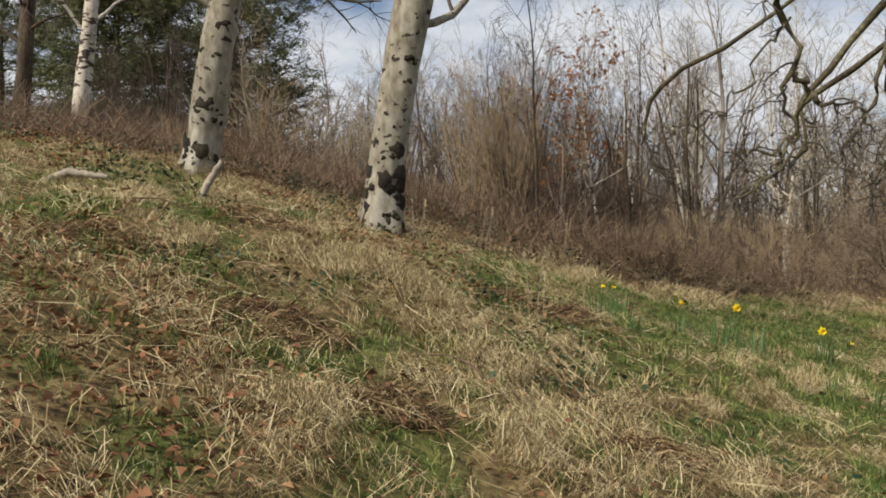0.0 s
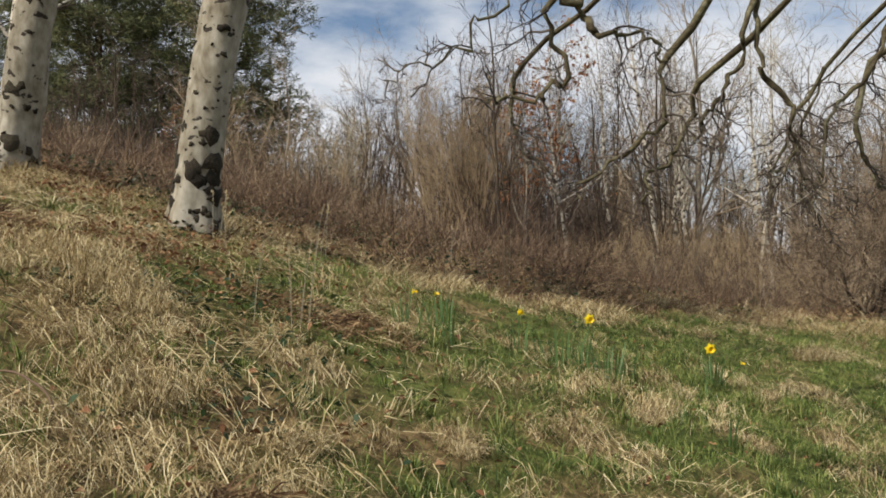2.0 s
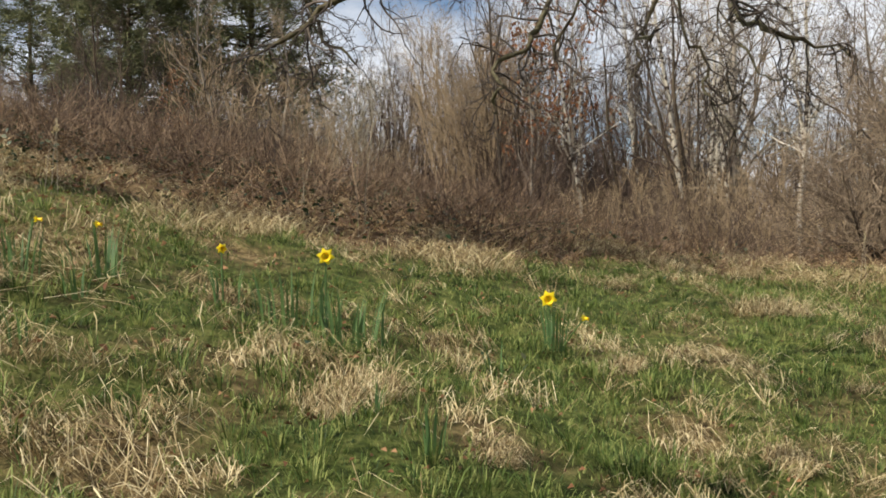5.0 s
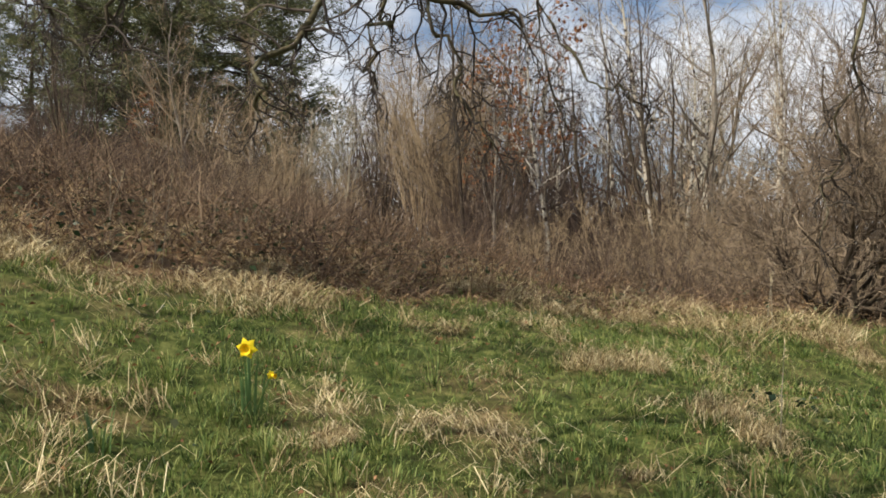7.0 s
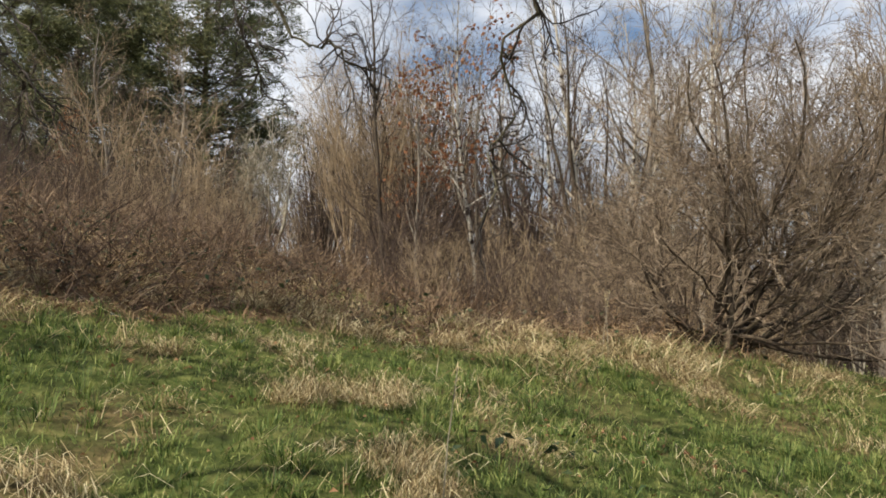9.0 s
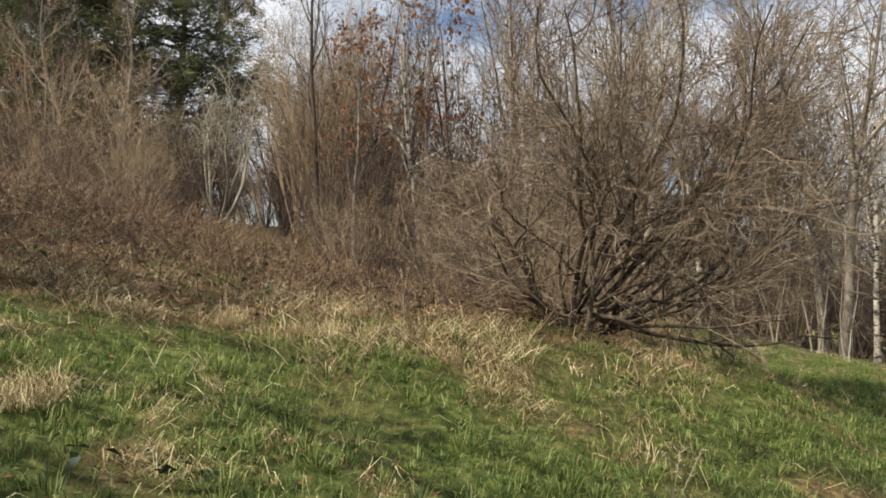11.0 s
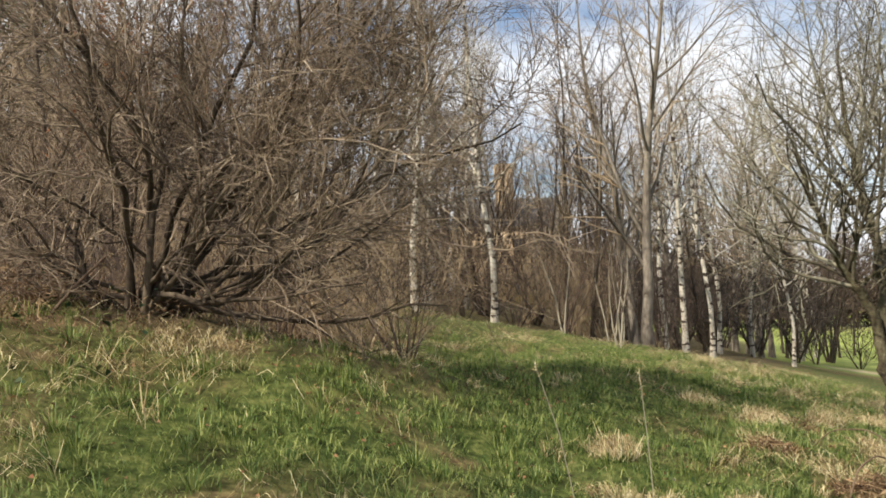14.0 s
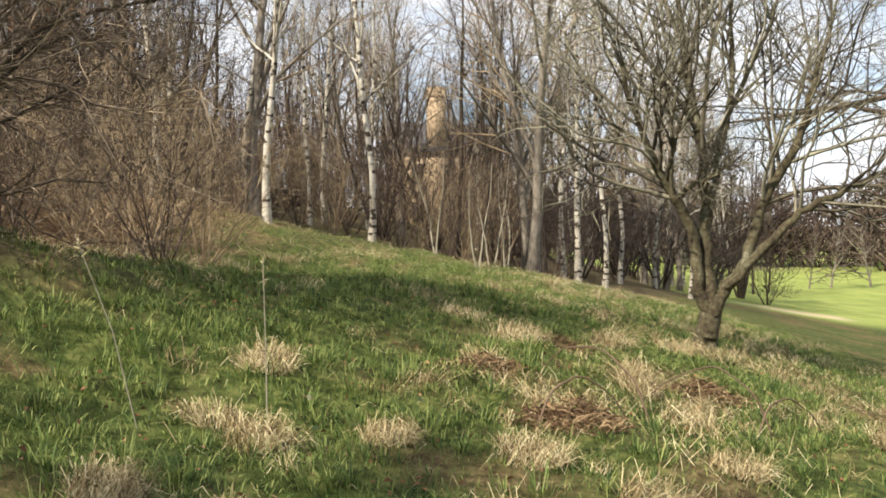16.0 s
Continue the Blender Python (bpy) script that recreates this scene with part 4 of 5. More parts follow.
    for end in ((3.6, 6.4, 5.2), (5.0, 7.6, 5.4), (6.4, 7.6, 5.6), (2.4, 4.6, 5.6), (5.0, 5.4, 6.8), (7.6, 5.6, 6.6), (9.4, 4.4, 6.2), (2.6, 6.6, 5.6), (3.9, 7.4, 5.6), (5.3, 7.8, 5.8), (2.0, 5.2, 6.4)):
        P, R = standing((tuple(hub), tuple((hub * 0.6 + np.array(end) * 0.4) + np.array([0, 0, 0.8])), end), (0.12, 0.08, 0.03))
        P = P - o
        P[2:] += 0.05 * rng.randn(*P[2:].shape)
        P[1:-1] = (P[:-2] + 2 * P[1:-1] + P[2:]) / 4
        lb = Build()
        lb.sweep(P, R, 7)
        part("limb", lb, M_MOSSBARK, root)
        crown(rng, P[None], R[None], np.array([2.6]), [dict(k=18, angle=(55, 14), size=0.62, n=6, min=0.02, rise=0.03, span=(0.3, 1)), dict(k=9, angle=(45, 12), size=0.55, n=4, min=0.013), dict(k=7, angle=(45, 12), size=0.55, n=2, min=0.009)], up)
    part("unseen_shade_crown", up, M_TWIG_DARK, root, kind="stuff")


overhanging_tree()


# ---- undergrowth of the bank ----
def scatter(rng, n, box, keep):
    """Random places in a box that pass the density keep(x, y)."""
    xs, ys = [], []
    got = 0
    while got < n:
        x = rng.uniform(box[0], box[1], 60000)
        y = rng.uniform(box[2], box[3], 60000)
        ok = rng.rand(60000) < keep(x, y)
        xs.append(x[ok])
        ys.append(y[ok])
        got += ok.sum()
    return np.concatenate(xs)[:n], np.concatenate(ys)[:n]


def undergrowth():
    rng = np.random.RandomState(71)

    def keep(x, y):
        z = zones(x, y)
        return z["thicket"] * np.clip(0.9 - 0.045 * (y - 12), 0.12, 1) * (0.35 + 0.65 * smooth(-0.5, 0.6, ripple(x, y, 1.3, 21)))

    n = 16000
    x, y = scatter(rng, n, (-10, 10, 9, 27), keep)
    s = np.stack([x, y, ground_z(x, y) - 0.03], -1)
    past = zones(x, y)["past"]
    tall = (0.2 + 0.6 * smooth(0, 2.2, past) * (1 - 0.5 * smooth(2.5, 4.5, x))) * (1 - 0.45 * smooth(5, 9, past)) * (1 - 0.5 * smooth(6.5, 8.5, x))
    way = unit(rng.randn(n, 3) * np.array([0.6, 0.6, 0.25]) + np.array([0, 0, 0.85]))
    P, R = grow(rng, s, way, tall * (0.6 + 0.8 * rng.rand(n)), 5, 0.14, -0.16, (1, 0.4), 0.0035 + 0.003 * rng.rand(n))
    b = Build()
    b.sweep(P, R, 3)
    tagged(new("bramble_canes", b.mesh("bramble_canes", M_CANE)), "tangled brown bramble canes covering the bank", "undergrowth", kind="stuff")
    n = 8000
    x, y = scatter(rng, n, (-10, 10, 9, 26), keep)
    s = np.stack([x, y, ground_z(x, y) + 0.02], -1)
    way = unit(rng.randn(n, 3) * np.array([1, 1, 0.2]) + np.array([0, 0, 0.55]))
    P, R = grow(rng, s, way, (0.25 + 0.45 * rng.rand(n)) * (0.5 + 0.5 * smooth(0, 2, zones(x, y)["past"])), 6, 0.12, -0.2, (1, 0.4), np.full(n, 0.003))
    b = Build()
    for k in range(1, 6):
        t = unit(P[:, k] - P[:, k - 1])
        side = unit(np.cross(t, np.array([0, 0, 1.0]) + 0.3 * rng.randn(n, 3)))
        for sg, slip in ((-1, 0.0), (1, 0.0), (-1, 0.5), (1, 0.5)):
            at = P[:, k] * (1 - slip) + P[:, k - 1] * slip
            ln = (0.12 - 0.016 * k) * (0.5 + 0.8 * rng.rand(n, 1))
            tip = at + sg * side * ln + t * ln * 0.6 + 0.03 * rng.randn(n, 3)
            b.add(np.stack([at - t * 0.005, at + t * 0.005, tip], 1), tris=np.arange(n)[:, None] * 3 + [0, 1, 2])
    tagged(new("dead_bracken", b.mesh("dead_bracken", M_BRACKEN)), "collapsed russet dead bracken fronds on the bank", "undergrowth", kind="stuff")
    # bramble leaves, dark green, on the bank's edge and the rough slope
    n = 11000
    x, y = scatter(rng, n, (-7, 12, 2, 20), lambda x, y: np.maximum(0.22 * zones(x, y)["thicket"] * (1 - 0.7 * smooth(2.5, 4.5, x)), 0.9 * smooth(0.15, 0.8, ripple(x, y, 1.5, 31)) * smooth(2.5, -0.5, x + 0.2 * (y - 6)) + 0.10 * smooth(0.5, 1.0, ripple(x, y, 1.7, 33))) )
    c = np.stack([x, y, ground_z(x, y) + 0.03 + 0.16 * rng.rand(n) * (0.4 + zones(x, y)["thicket"])], -1)
    d = unit(rng.randn(n, 3) * np.array([1, 1, 0.4]))
    e = unit(np.cross(d, np.array([0, 0, 1.0]) + 0.5 * rng.randn(n, 3)))
    sz = 0.016 + 0.022 * rng.rand(n, 1)
    b = Build()
    up = np.array([0, 0, 0.25]) * sz
    b.add(np.stack([c - d * sz, c + e * sz * 0.6 + up, c + d * sz, c - e * sz * 0.6 + up], 1), quads=np.arange(n)[:, None] * 4 + [0, 1, 2, 3])
    tagged(new("bramble_leaves", b.mesh("bramble_leaves", M_BRAMBLE_LEAF, False)), "dark green bramble leaves low over the slope", "undergrowth", kind="stuff")
    n = 24000
    x, y = scatter(rng, n, (-6, 16, 1, 20), lambda x, y: 0.08 + 0.95 * smooth(1.5, -1, x + 0.2 * (y - 6)) * smooth(-0.4, 0.6, ripple(x, y, 1.5, 41)) + 0.3 * smooth(0.5, 0.9, ripple(x, y, 2.0, 43)))
    c = np.stack([x, y, ground_z(x, y) + 0.015 + 0.05 * rng.rand(n)], -1)
    d = unit(rng.randn(n, 3) * np.array([1, 1, 0.3]))
    e = unit(np.cross(d, np.array([0, 0, 1.0]) + 0.6 * rng.randn(n, 3)))
    sz = 0.010 + 0.020 * rng.rand(n, 1) * smooth(3.5, 1.0, x)[:, None] + 0.008 * rng.rand(n, 1)
    b = Build()
    up = np.array([0, 0, 0.45]) * sz
    b.add(np.stack([c - d * sz, c + e * sz * 0.55 + up, c + d * sz, c - e * sz * 0.55 + up], 1), quads=np.arange(n)[:, None] * 4 + [0, 1, 2, 3])
    tagged(new("fallen_leaves", b.mesh("fallen_leaves", M_LEAF, False)), "curled brown fallen leaves lying in the grass", "leaves", kind="stuff")


undergrowth()


# ---- grass ----
def grass():
    rng = np.random.RandomState(81)

    def off_path(x, y):
        """Distance from the walked line, to the side of the hill."""
        return (y - 0.88 * x + 0.4) / 1.33

    def keep_green(x, y):
        z = zones(x, y)
        d = off_path(x, y)
        return smooth(1.2, 2.6, d) * (1 - 0.9 * z["thicket"] * (1 - 0.55 * smooth(2.5, 4.5, x) * smooth(4, 1.5, z["past"]))) * (1 - 0.8 * z["wood"]) * (1 - 0.72 * z["dry"]) * np.clip(6.5 / np.maximum(d + 2, 5), 0.25, 1) * (0.55 + 0.45 * smooth(-0.6, 0.4, ripple(x, y, 2.7, 51)))

    n = 230000
    x, y = scatter(rng, n, (-6.5, 17.5, 1.0, 27), keep_green)
    base = np.stack([x, y, ground_z(x, y) - 0.01], -1)
    lush = smooth(-0.3, 0.7, ripple(x, y, 1.6, 53))
    ln = (0.025 + 0.045 * rng.rand(n) + 0.045 * lush * rng.rand(n))[:, None]
    a = 6.28 * rng.rand(n) + 2.0 * ripple(x, y, 1.8, 55)
    lay = np.stack([np.cos(a), np.sin(a), 0 * a], -1)
    tip = base + ln * (lay * (0.35 + 0.6 * rng.rand(n, 1)) + np.array([0, 0, 1.0]) * (0.35 + 0.6 * rng.rand(n, 1)))
    b = Build()
    b.blades(base, tip, 0.0035 + 0.003 * rng.rand(n), unit(np.cross(lay, rng.randn(n, 3) * 0.4 + np.array([0, 0, 1.0]))), np.array([0, 0, 1.0]) * ln * 0.16)
    tagged(new("green_grass", b.mesh("green_grass", M_GREEN)), "uneven green meadow grass on the slope", "grass", kind="stuff")

    # fuller green clumps
    m, k = 2900, 46
    cx, cy = scatter(rng, m, (-5, 17.5, 3.0, 24), keep_green)
    size = (0.6 + 0.9 * rng.rand(m)).repeat(k)
    r = np.abs(rng.randn(m * k)) * 0.045 * size
    a = 6.28 * rng.rand(m * k)
    x, y = cx.repeat(k) + r * np.cos(a), cy.repeat(k) + r * np.sin(a)
    n = m * k
    base = np.stack([x, y, ground_z(x, y) - 0.01], -1)
    ln = (0.04 + 0.075 * rng.rand(n))[:, None] * size[:, None]
    lay = np.stack([np.cos(a), np.sin(a), 0 * a], -1)
    tip = base + ln * (lay * (0.15 + 0.7 * rng.rand(n, 1)) + np.array([0, 0, 1.0]) * (0.45 + 0.5 * rng.rand(n, 1)))
    b = Build()
    b.blades(base, tip, 0.003 + 0.003 * rng.rand(n), unit(np.cross(lay, rng.randn(n, 3) * 0.4 + np.array([0, 0, 1.0]))), np.array([0, 0, 1.0]) * ln * 0.18)
    tagged(new("grass_clumps", b.mesh("grass_clumps", M_GREEN)), "fuller green grass clumps standing out of the turf", "grass", kind="stuff")

    # laid dead grass, in swirls
    def keep_dry(x, y):
        z = zones(x, y)
        d = off_path(x, y)
        return smooth(1.2, 2.6, d) * (1 - 0.6 * smooth(0.2, 1, z["thicket"]) * smooth(0.6, 4.0, z["past"])) * (1 - 0.6 * z["wood"]) * (0.10 + 0.9 * z["dry"]) * (0.12 + 0.88 * smooth(-0.2, 0.5, ripple(x, y, 2.7, 91))) * (1 - 0.88 * smooth(5.8, 7.5, x) * smooth(13.5, 11, x) * (1 - smooth(-1.6, -0.6, z["past"]))) * np.clip(6.5 / np.maximum(d + 2, 5), 0.25, 1)

    n = 72000
    x, y = scatter(rng, n, (-6.5, 17.5, 1.0, 27), keep_dry)
    base = np.stack([x, y, ground_z(x, y) - 0.005 + 0.05 * rng.rand(n) * smooth(-0.2, 0.8, ripple(x, y, 2.3, 57))], -1)
    ln = (0.06 + 0.16 * rng.rand(n))[:, None]
    a = 5.0 * ripple(x, y, 1.9, 59) + 1.0 * rng.randn(n)
    lay = np.stack([np.cos(a), np.sin(a), 0 * a], -1)
    tip = base + ln * (lay + np.array([0, 0, 1.0]) * (0.0 + 0.22 * rng.rand(n, 1)))
    tip[:, 2] = np.maximum(tip[:, 2], ground_z(tip[:, 0], tip[:, 1]) + 0.012)
    b = Build()
    b.blades(base, tip, 0.002 + 0.002 * rng.rand(n), unit(np.cross(lay, rng.randn(n, 3) * 0.5 + np.array([0, 0, 1.0]))), np.array([0, 0, 1.0]) * ln * 0.27 + 0.10 * ln * unit(rng.randn(n, 3) * np.array([1, 1, 0.2])))
    tagged(new("dead_grass", b.mesh("dead_grass", M_DRY)), "flattened straw-coloured dead grass on the slope", "grass", kind="stuff")
    # small tangled tufts of dead grass, each combed its own way
    m, k = 1500, 34
    cx, cy = scatter(rng, m, (-5, 17.5, 3.0, 22), lambda x, y: 0.6 * keep_dry(x, y) + 0.10 * keep_green(x, y) * smooth(0.1, 0.7, ripple(x, y, 2.4, 93)))
    head = (6.28 * rng.rand(m)).repeat(k)
    size = (0.55 + 0.8 * rng.rand(m)).repeat(k)
    x, y = cx.repeat(k) + 0.045 * size * rng.randn(m * k), cy.repeat(k) + 0.045 * size * rng.randn(m * k)
    n = m * k
    base = np.stack([x, y, ground_z(x, y)], -1)
    ln = ((0.07 + 0.12 * rng.rand(n)) * size)[:, None]
    h = head + 0.8 * rng.randn(n)
    lay = np.stack([np.cos(h), np.sin(h), 0 * h], -1)
    tip = base + ln * lay * (0.55 + 0.5 * rng.rand(n, 1)) + np.array([0, 0, 1.0]) * ln * (0.55 * rng.rand(n, 1) - 0.1)
    tip[:, 2] = np.maximum(tip[:, 2], ground_z(tip[:, 0], tip[:, 1]) + 0.008)
    b = Build()
    b.blades(base, tip, 0.0026 + 0.0024 * rng.rand(n), unit(np.cross(lay, rng.randn(n, 3) * 0.5 + np.array([0, 0, 1.0]))), np.array([0, 0, 1.0]) * ln * (0.2 + 0.3 * rng.rand(n, 1)) + 0.14 * ln * rng.randn(n, 3) * np.array([1, 1, 0.2]))
    tagged(new("dead_grass_clumps", b.mesh("dead_grass_clumps", M_DRY)), "small tangled tufts of straw-coloured dead grass", "grass", kind="stuff")
    # long loose straws lying across the rough slope
    n = 5200
    x, y = scatter(rng, n, (-5, 3.5, 2.5, 8.5), lambda x, y: (0.25 + 0.75 * smooth(-0.2, 0.6, ripple(x, y, 2.1, 95))) * smooth(3.2, 0.8, x + 0.2 * (y - 5)))
    a = 3.0 * ripple(x, y, 1.6, 97) + 0.7 * rng.randn(n)
    lay = np.stack([np.cos(a), np.sin(a), 0 * a], -1)
    ln = (0.16 + 0.22 * rng.rand(n))[:, None]
    base = np.stack([x, y, ground_z(x, y) + 0.03 + 0.05 * rng.rand(n)], -1)
    tip = base + lay * ln
    tip[:, 2] = ground_z(tip[:, 0], tip[:, 1]) + 0.02 + 0.07 * rng.rand(n)
    b = Build()
    b.blades(base, tip, 0.0035 + 0.002 * rng.rand(n), unit(np.cross(lay, rng.randn(n, 3) * 0.3 + np.array([0, 0, 1.0]))), np.array([0, 0, 1.0]) * ln * 0.14 * rng.rand(n, 1) + 0.05 * ln * rng.randn(n, 3) * np.array([1, 1, 0]))
    tagged(new("loose_straw", b.mesh("loose_straw", M_DRY)), "long pale straws lying across the rough slope", "grass", kind="stuff")
    # tall pale grass along the foot of the bank
    n = 11000
    x, y = scatter(rng, n, (-5, 16, 8, 24), lambda x, y: (np.exp(-((zones(x, y)["past"] + 0.15) / 0.55) ** 2) + 0.75 * np.exp(-((zones(x, y)["past"] - 2.2) / 2.0) ** 2) * smooth(0.5, 3.5, x)) * smooth(0.05, 0.8, ripple(x, y, 1.9, 61)))
    base = np.stack([x, y, ground_z(x, y)], -1)
    ln = (0.09 + 0.19 * rng.rand(n))[:, None]
    lay = unit(rng.randn(n, 3) * np.array([1, 1, 0]))
    tip = base + ln * (lay * (0.3 + 0.8 * rng.rand(n, 1)) + np.array([0, 0, 1.0]) * (0.3 + 0.5 * rng.rand(n, 1)))
    b = Build()
    b.blades(base, tip, 0.004 + 0.003 * rng.rand(n), unit(np.cross(lay, rng.randn(n, 3))), np.array([0, 0, 1.0]) * ln * 0.08)
    tagged(new("bank_grass", b.mesh("bank_grass", M_DRY)), "standing pale dead grass at the foot of the bank", "grass", kind="stuff")


grass()


# ---- tussocks, daffodils and sticks ----
def tussock(x, y, size, seed, count=260, heading=None):
    rng = np.random.RandomState(seed)
    r = size * np.sqrt(rng.rand(count)) * 0.55
    a = 6.28 * rng.rand(count)
    bx, by = x + r * np.cos(a), y + r * np.sin(a)
    base = np.stack([bx, by, ground_z(bx, by)], -1)
    ln = (size * (0.36 + 0.62 * rng.rand(count)))[:, None]
    h = a + 0.6 * rng.randn(count) if heading is None else heading + 1.15 * rng.randn(count)
    lay = np.stack([np.cos(h), np.sin(h), 0 * h], -1)
    tip = base + ln * (lay * (0.4 + 0.55 * rng.rand(count, 1)) + np.array([0, 0, 1.0]) * (0.48 * rng.rand(count, 1) ** 1.6 - 0.06))
    tip[:, 2] = np.maximum(tip[:, 2], ground_z(tip[:, 0], tip[:, 1]) + 0.01)
    z = float(ground_z(x, y))
    b = Build()
    b.blades(base - np.array([x, y, z]), tip - np.array([x, y, z]), 0.002 + 0.0022 * rng.rand(count), unit(np.cross(lay, rng.randn(count, 3) * 0.4 + np.array([0, 0, 1.0]))), np.array([0, 0, 1.0]) * ln * (0.16 + 0.22 * rng.rand(count, 1)) + 0.13 * ln * unit(rng.randn(count, 3)))
    ob = new("grass_tussock", b.mesh("grass_tussock", M_DRY))
    ob.location = (x, y, z)
    return tagged(ob, "tussock of long straw-coloured dead grass", "tussock", "tussocks on the slope")


for i, (x, y, s, h) in enumerate((
    (-0.52, 6.3, 0.42, -0.6), (-0.1, 6.0, 0.34, -0.4), (-0.9, 6.0, 0.36, -1.2), (0.35, 5.2, 0.34, -0.7), (0.9, 5.0, 0.26, -0.3), (1.6, 5.6, 0.24, 0.2), (2.87, 7.2, 0.30, 0.9), (2.75, 7.0, 0.26, 0.6),
    (5.77, 9.8, 0.34, -0.5), (5.95, 9.5, 0.30, -0.7), (5.4, 10.95, 0.42, -0.8), (5.1, 10.7, 0.36, -1.2), (6.117, 13.8, 0.32, 0.3), (5.5, 13.1, 0.30, 0.1), (4.0, 13.0, 0.34, None),
    (2.4, 11.9, 0.36, None), (11.0, 13.9, 0.26, 2.6), (11.2, 13.75, 0.28, -0.5), (12.15, 16.8, 0.32, -0.4), (11.7, 14.0, 0.24, 0.3), (12.2, 15.3, 0.24, 0.0), (10.3, 13.0, 0.2, 1.0), (8.6, 11.2, 0.24, -0.4),
    (9.4, 11.6, 0.22, 0.2), (7.3, 10.4, 0.24, -0.3), (4.0, 8.6, 0.2, 0.4), (13.2, 15.6, 0.26, -0.3), (14.4, 17.6, 0.34, None), (-1.8, 5.8, 0.3, 0.4), (-2.5, 6.8, 0.3, 0.2), (3.4, 6.9, 0.2, 0.5), (1.1, 7.2, 0.24, 0.0), (11.3, 12.6, 0.26, -0.8), (12.1, 12.9, 0.24, 0.6), (12.7, 13.4, 0.3, -0.2), (10.9, 12.9, 0.22, 1.2), (13.3, 14.2, 0.28, -0.5), (12.3, 13.9, 0.3, 0.1), (4.6, 7.6, 0.22, 0.3), (5.3, 8.1, 0.26, -0.3), (6.4, 8.9, 0.24, 0.4), (7.0, 8.7, 0.22, -0.2), (0.3, 3.9, 0.32, -0.3), (-0.6, 3.7, 0.34, -0.9), (1.4, 4.3, 0.3, 0.2), (-0.3, 6.1, 0.5, -0.8), (-0.7, 6.5, 0.46, -0.2), (0.2, 5.0, 0.4, -1.0), (12.5, 16.2, 0.34, 0.4), (13.4, 17.2, 0.34, -0.6), (11.9, 12.4, 0.3, 0.3), (12.9, 12.7, 0.3, -0.9), (13.8, 13.2, 0.28, 0.8), (14.6, 15.2, 0.3, -0.3), (11.1, 14.6, 0.3, 1.4))):
    tussock(x, y, s * 0.88, 200 + i, 560, h)


def leaf_blades(build, rng, n, height, spread):
    a = 6.28 * rng.rand(n)
    out = np.stack([np.cos(a), np.sin(a), 0 * a], -1)
    base = out * spread * (0.2 + 0.5 * rng.rand(n, 1))
    h = height * (0.65 + 0.45 * rng.rand(n, 1))
    tip = base + out * (0.12 + 0.3 * rng.rand(n, 1)) * h + np.array([0, 0, 1.0]) * h
    build.blades(base, tip, 0.011 + 0.004 * rng.rand(n), unit(np.cross(out, np.array([0, 0, 1.0])) + 0.3 * rng.randn(n, 3)), -out * 0.05 * h)


def daffodil(x, y, height, flowers, leaves, seed, spread=0.10):
    rng = np.random.RandomState(seed)
    root = thing("daffodil", (x, y, float(ground_z(x, y))), "yellow daffodil in bloom with blue-green strap leaves" if flowers else "clump of blue-green daffodil leaves not yet in flower", "flower", "daffodils in the grass")
    for k in range(leaves):
        b = Build()
        leaf_blades(b, rng, 1, height * 0.92, spread)
        part("leaf", b, M_BLADE, root)
    for fx, fy, fz, turn, fs in flowers:
        fx, fy, fh = fx - x, fy - y, fz - root.location.z
        st = Build()
        top = np.array([fx, fy, fh])
        st.sweep(np.array([[fx * 0.3, fy * 0.3, 0], top * np.array([0.7, 0.7, 0.55]), top - np.array([0, 0, 0.02]), top]), np.array([0.005, 0.0045, 0.004, 0.0035]), 6)
        part("stem", st, M_BLADE, root)
        d = np.array([math.cos(turn), math.sin(turn), -0.12])
        d /= np.linalg.norm(d)
        e = np.cross(d, [0, 0, 1.0])
        e /= np.linalg.norm(e)
        f = np.cross(e, d)
        for k in range(6):
            a = k * math.pi / 3 + 0.2
            o = math.cos(a) * e + math.sin(a) * f
            s = -math.sin(a) * e + math.cos(a) * f
            L = 0.042 * fs
            V = [top + d * 0.012, top + d * 0.014 + o * L * 0.5 + s * L * 0.36, top + d * 0.008 + o * L, top + d * 0.014 + o * L * 0.5 - s * L * 0.36, top + d * 0.020 + o * L * 0.5]
            pb = Build()
            pb.add(V, tris=[(0, 1, 4), (1, 2, 4), (2, 3, 4), (3, 0, 4)])
            part("petal", pb, M_PETAL, root)
        tr = Build()
        ctr = np.stack([top + d * q for q in (0.012, 0.022, 0.034, 0.042)])
        tr.sweep(ctr, np.array([0.008, 0.013, 0.015, 0.021]) * fs, 10)
        part("trumpet", tr, M_TRUMPET, root, "deeper yellow frilled trumpet")


daffodil(3.60, 8.70, 0.30, ((3.59, 8.71, -0.78, -1.5, 1.25), (3.77, 8.50, -0.88, -0.6, 0.5)), 16, 301, 0.13)
daffodil(2.47, 8.00, 0.30, ((2.51, 7.94, -0.49, -1.3, 1.1),), 8, 302, 0.14)
daffodil(2.62, 7.82, 0.30, (), 30, 303, 0.30)
daffodil(2.30, 7.95, 0.32, (), 30, 304, 0.32)
daffodil(1.98, 7.90, 0.26, ((1.99, 7.88, -0.43, -1.0, 0.7),), 7, 305, 0.14)
daffodil(1.42, 7.75, 0.32, ((1.36, 7.80, -0.28, -0.2, 0.5),), 18, 306, 0.26)
daffodil(1.17, 7.45, 0.32, ((1.22, 7.50, -0.26, 0.3, 0.5),), 14, 307, 0.22)
daffodil(1.50, 7.40, 0.22, (), 7, 308, 0.14)
daffodil(1.72, 6.68, 0.20, (), 6, 309, 0.10)
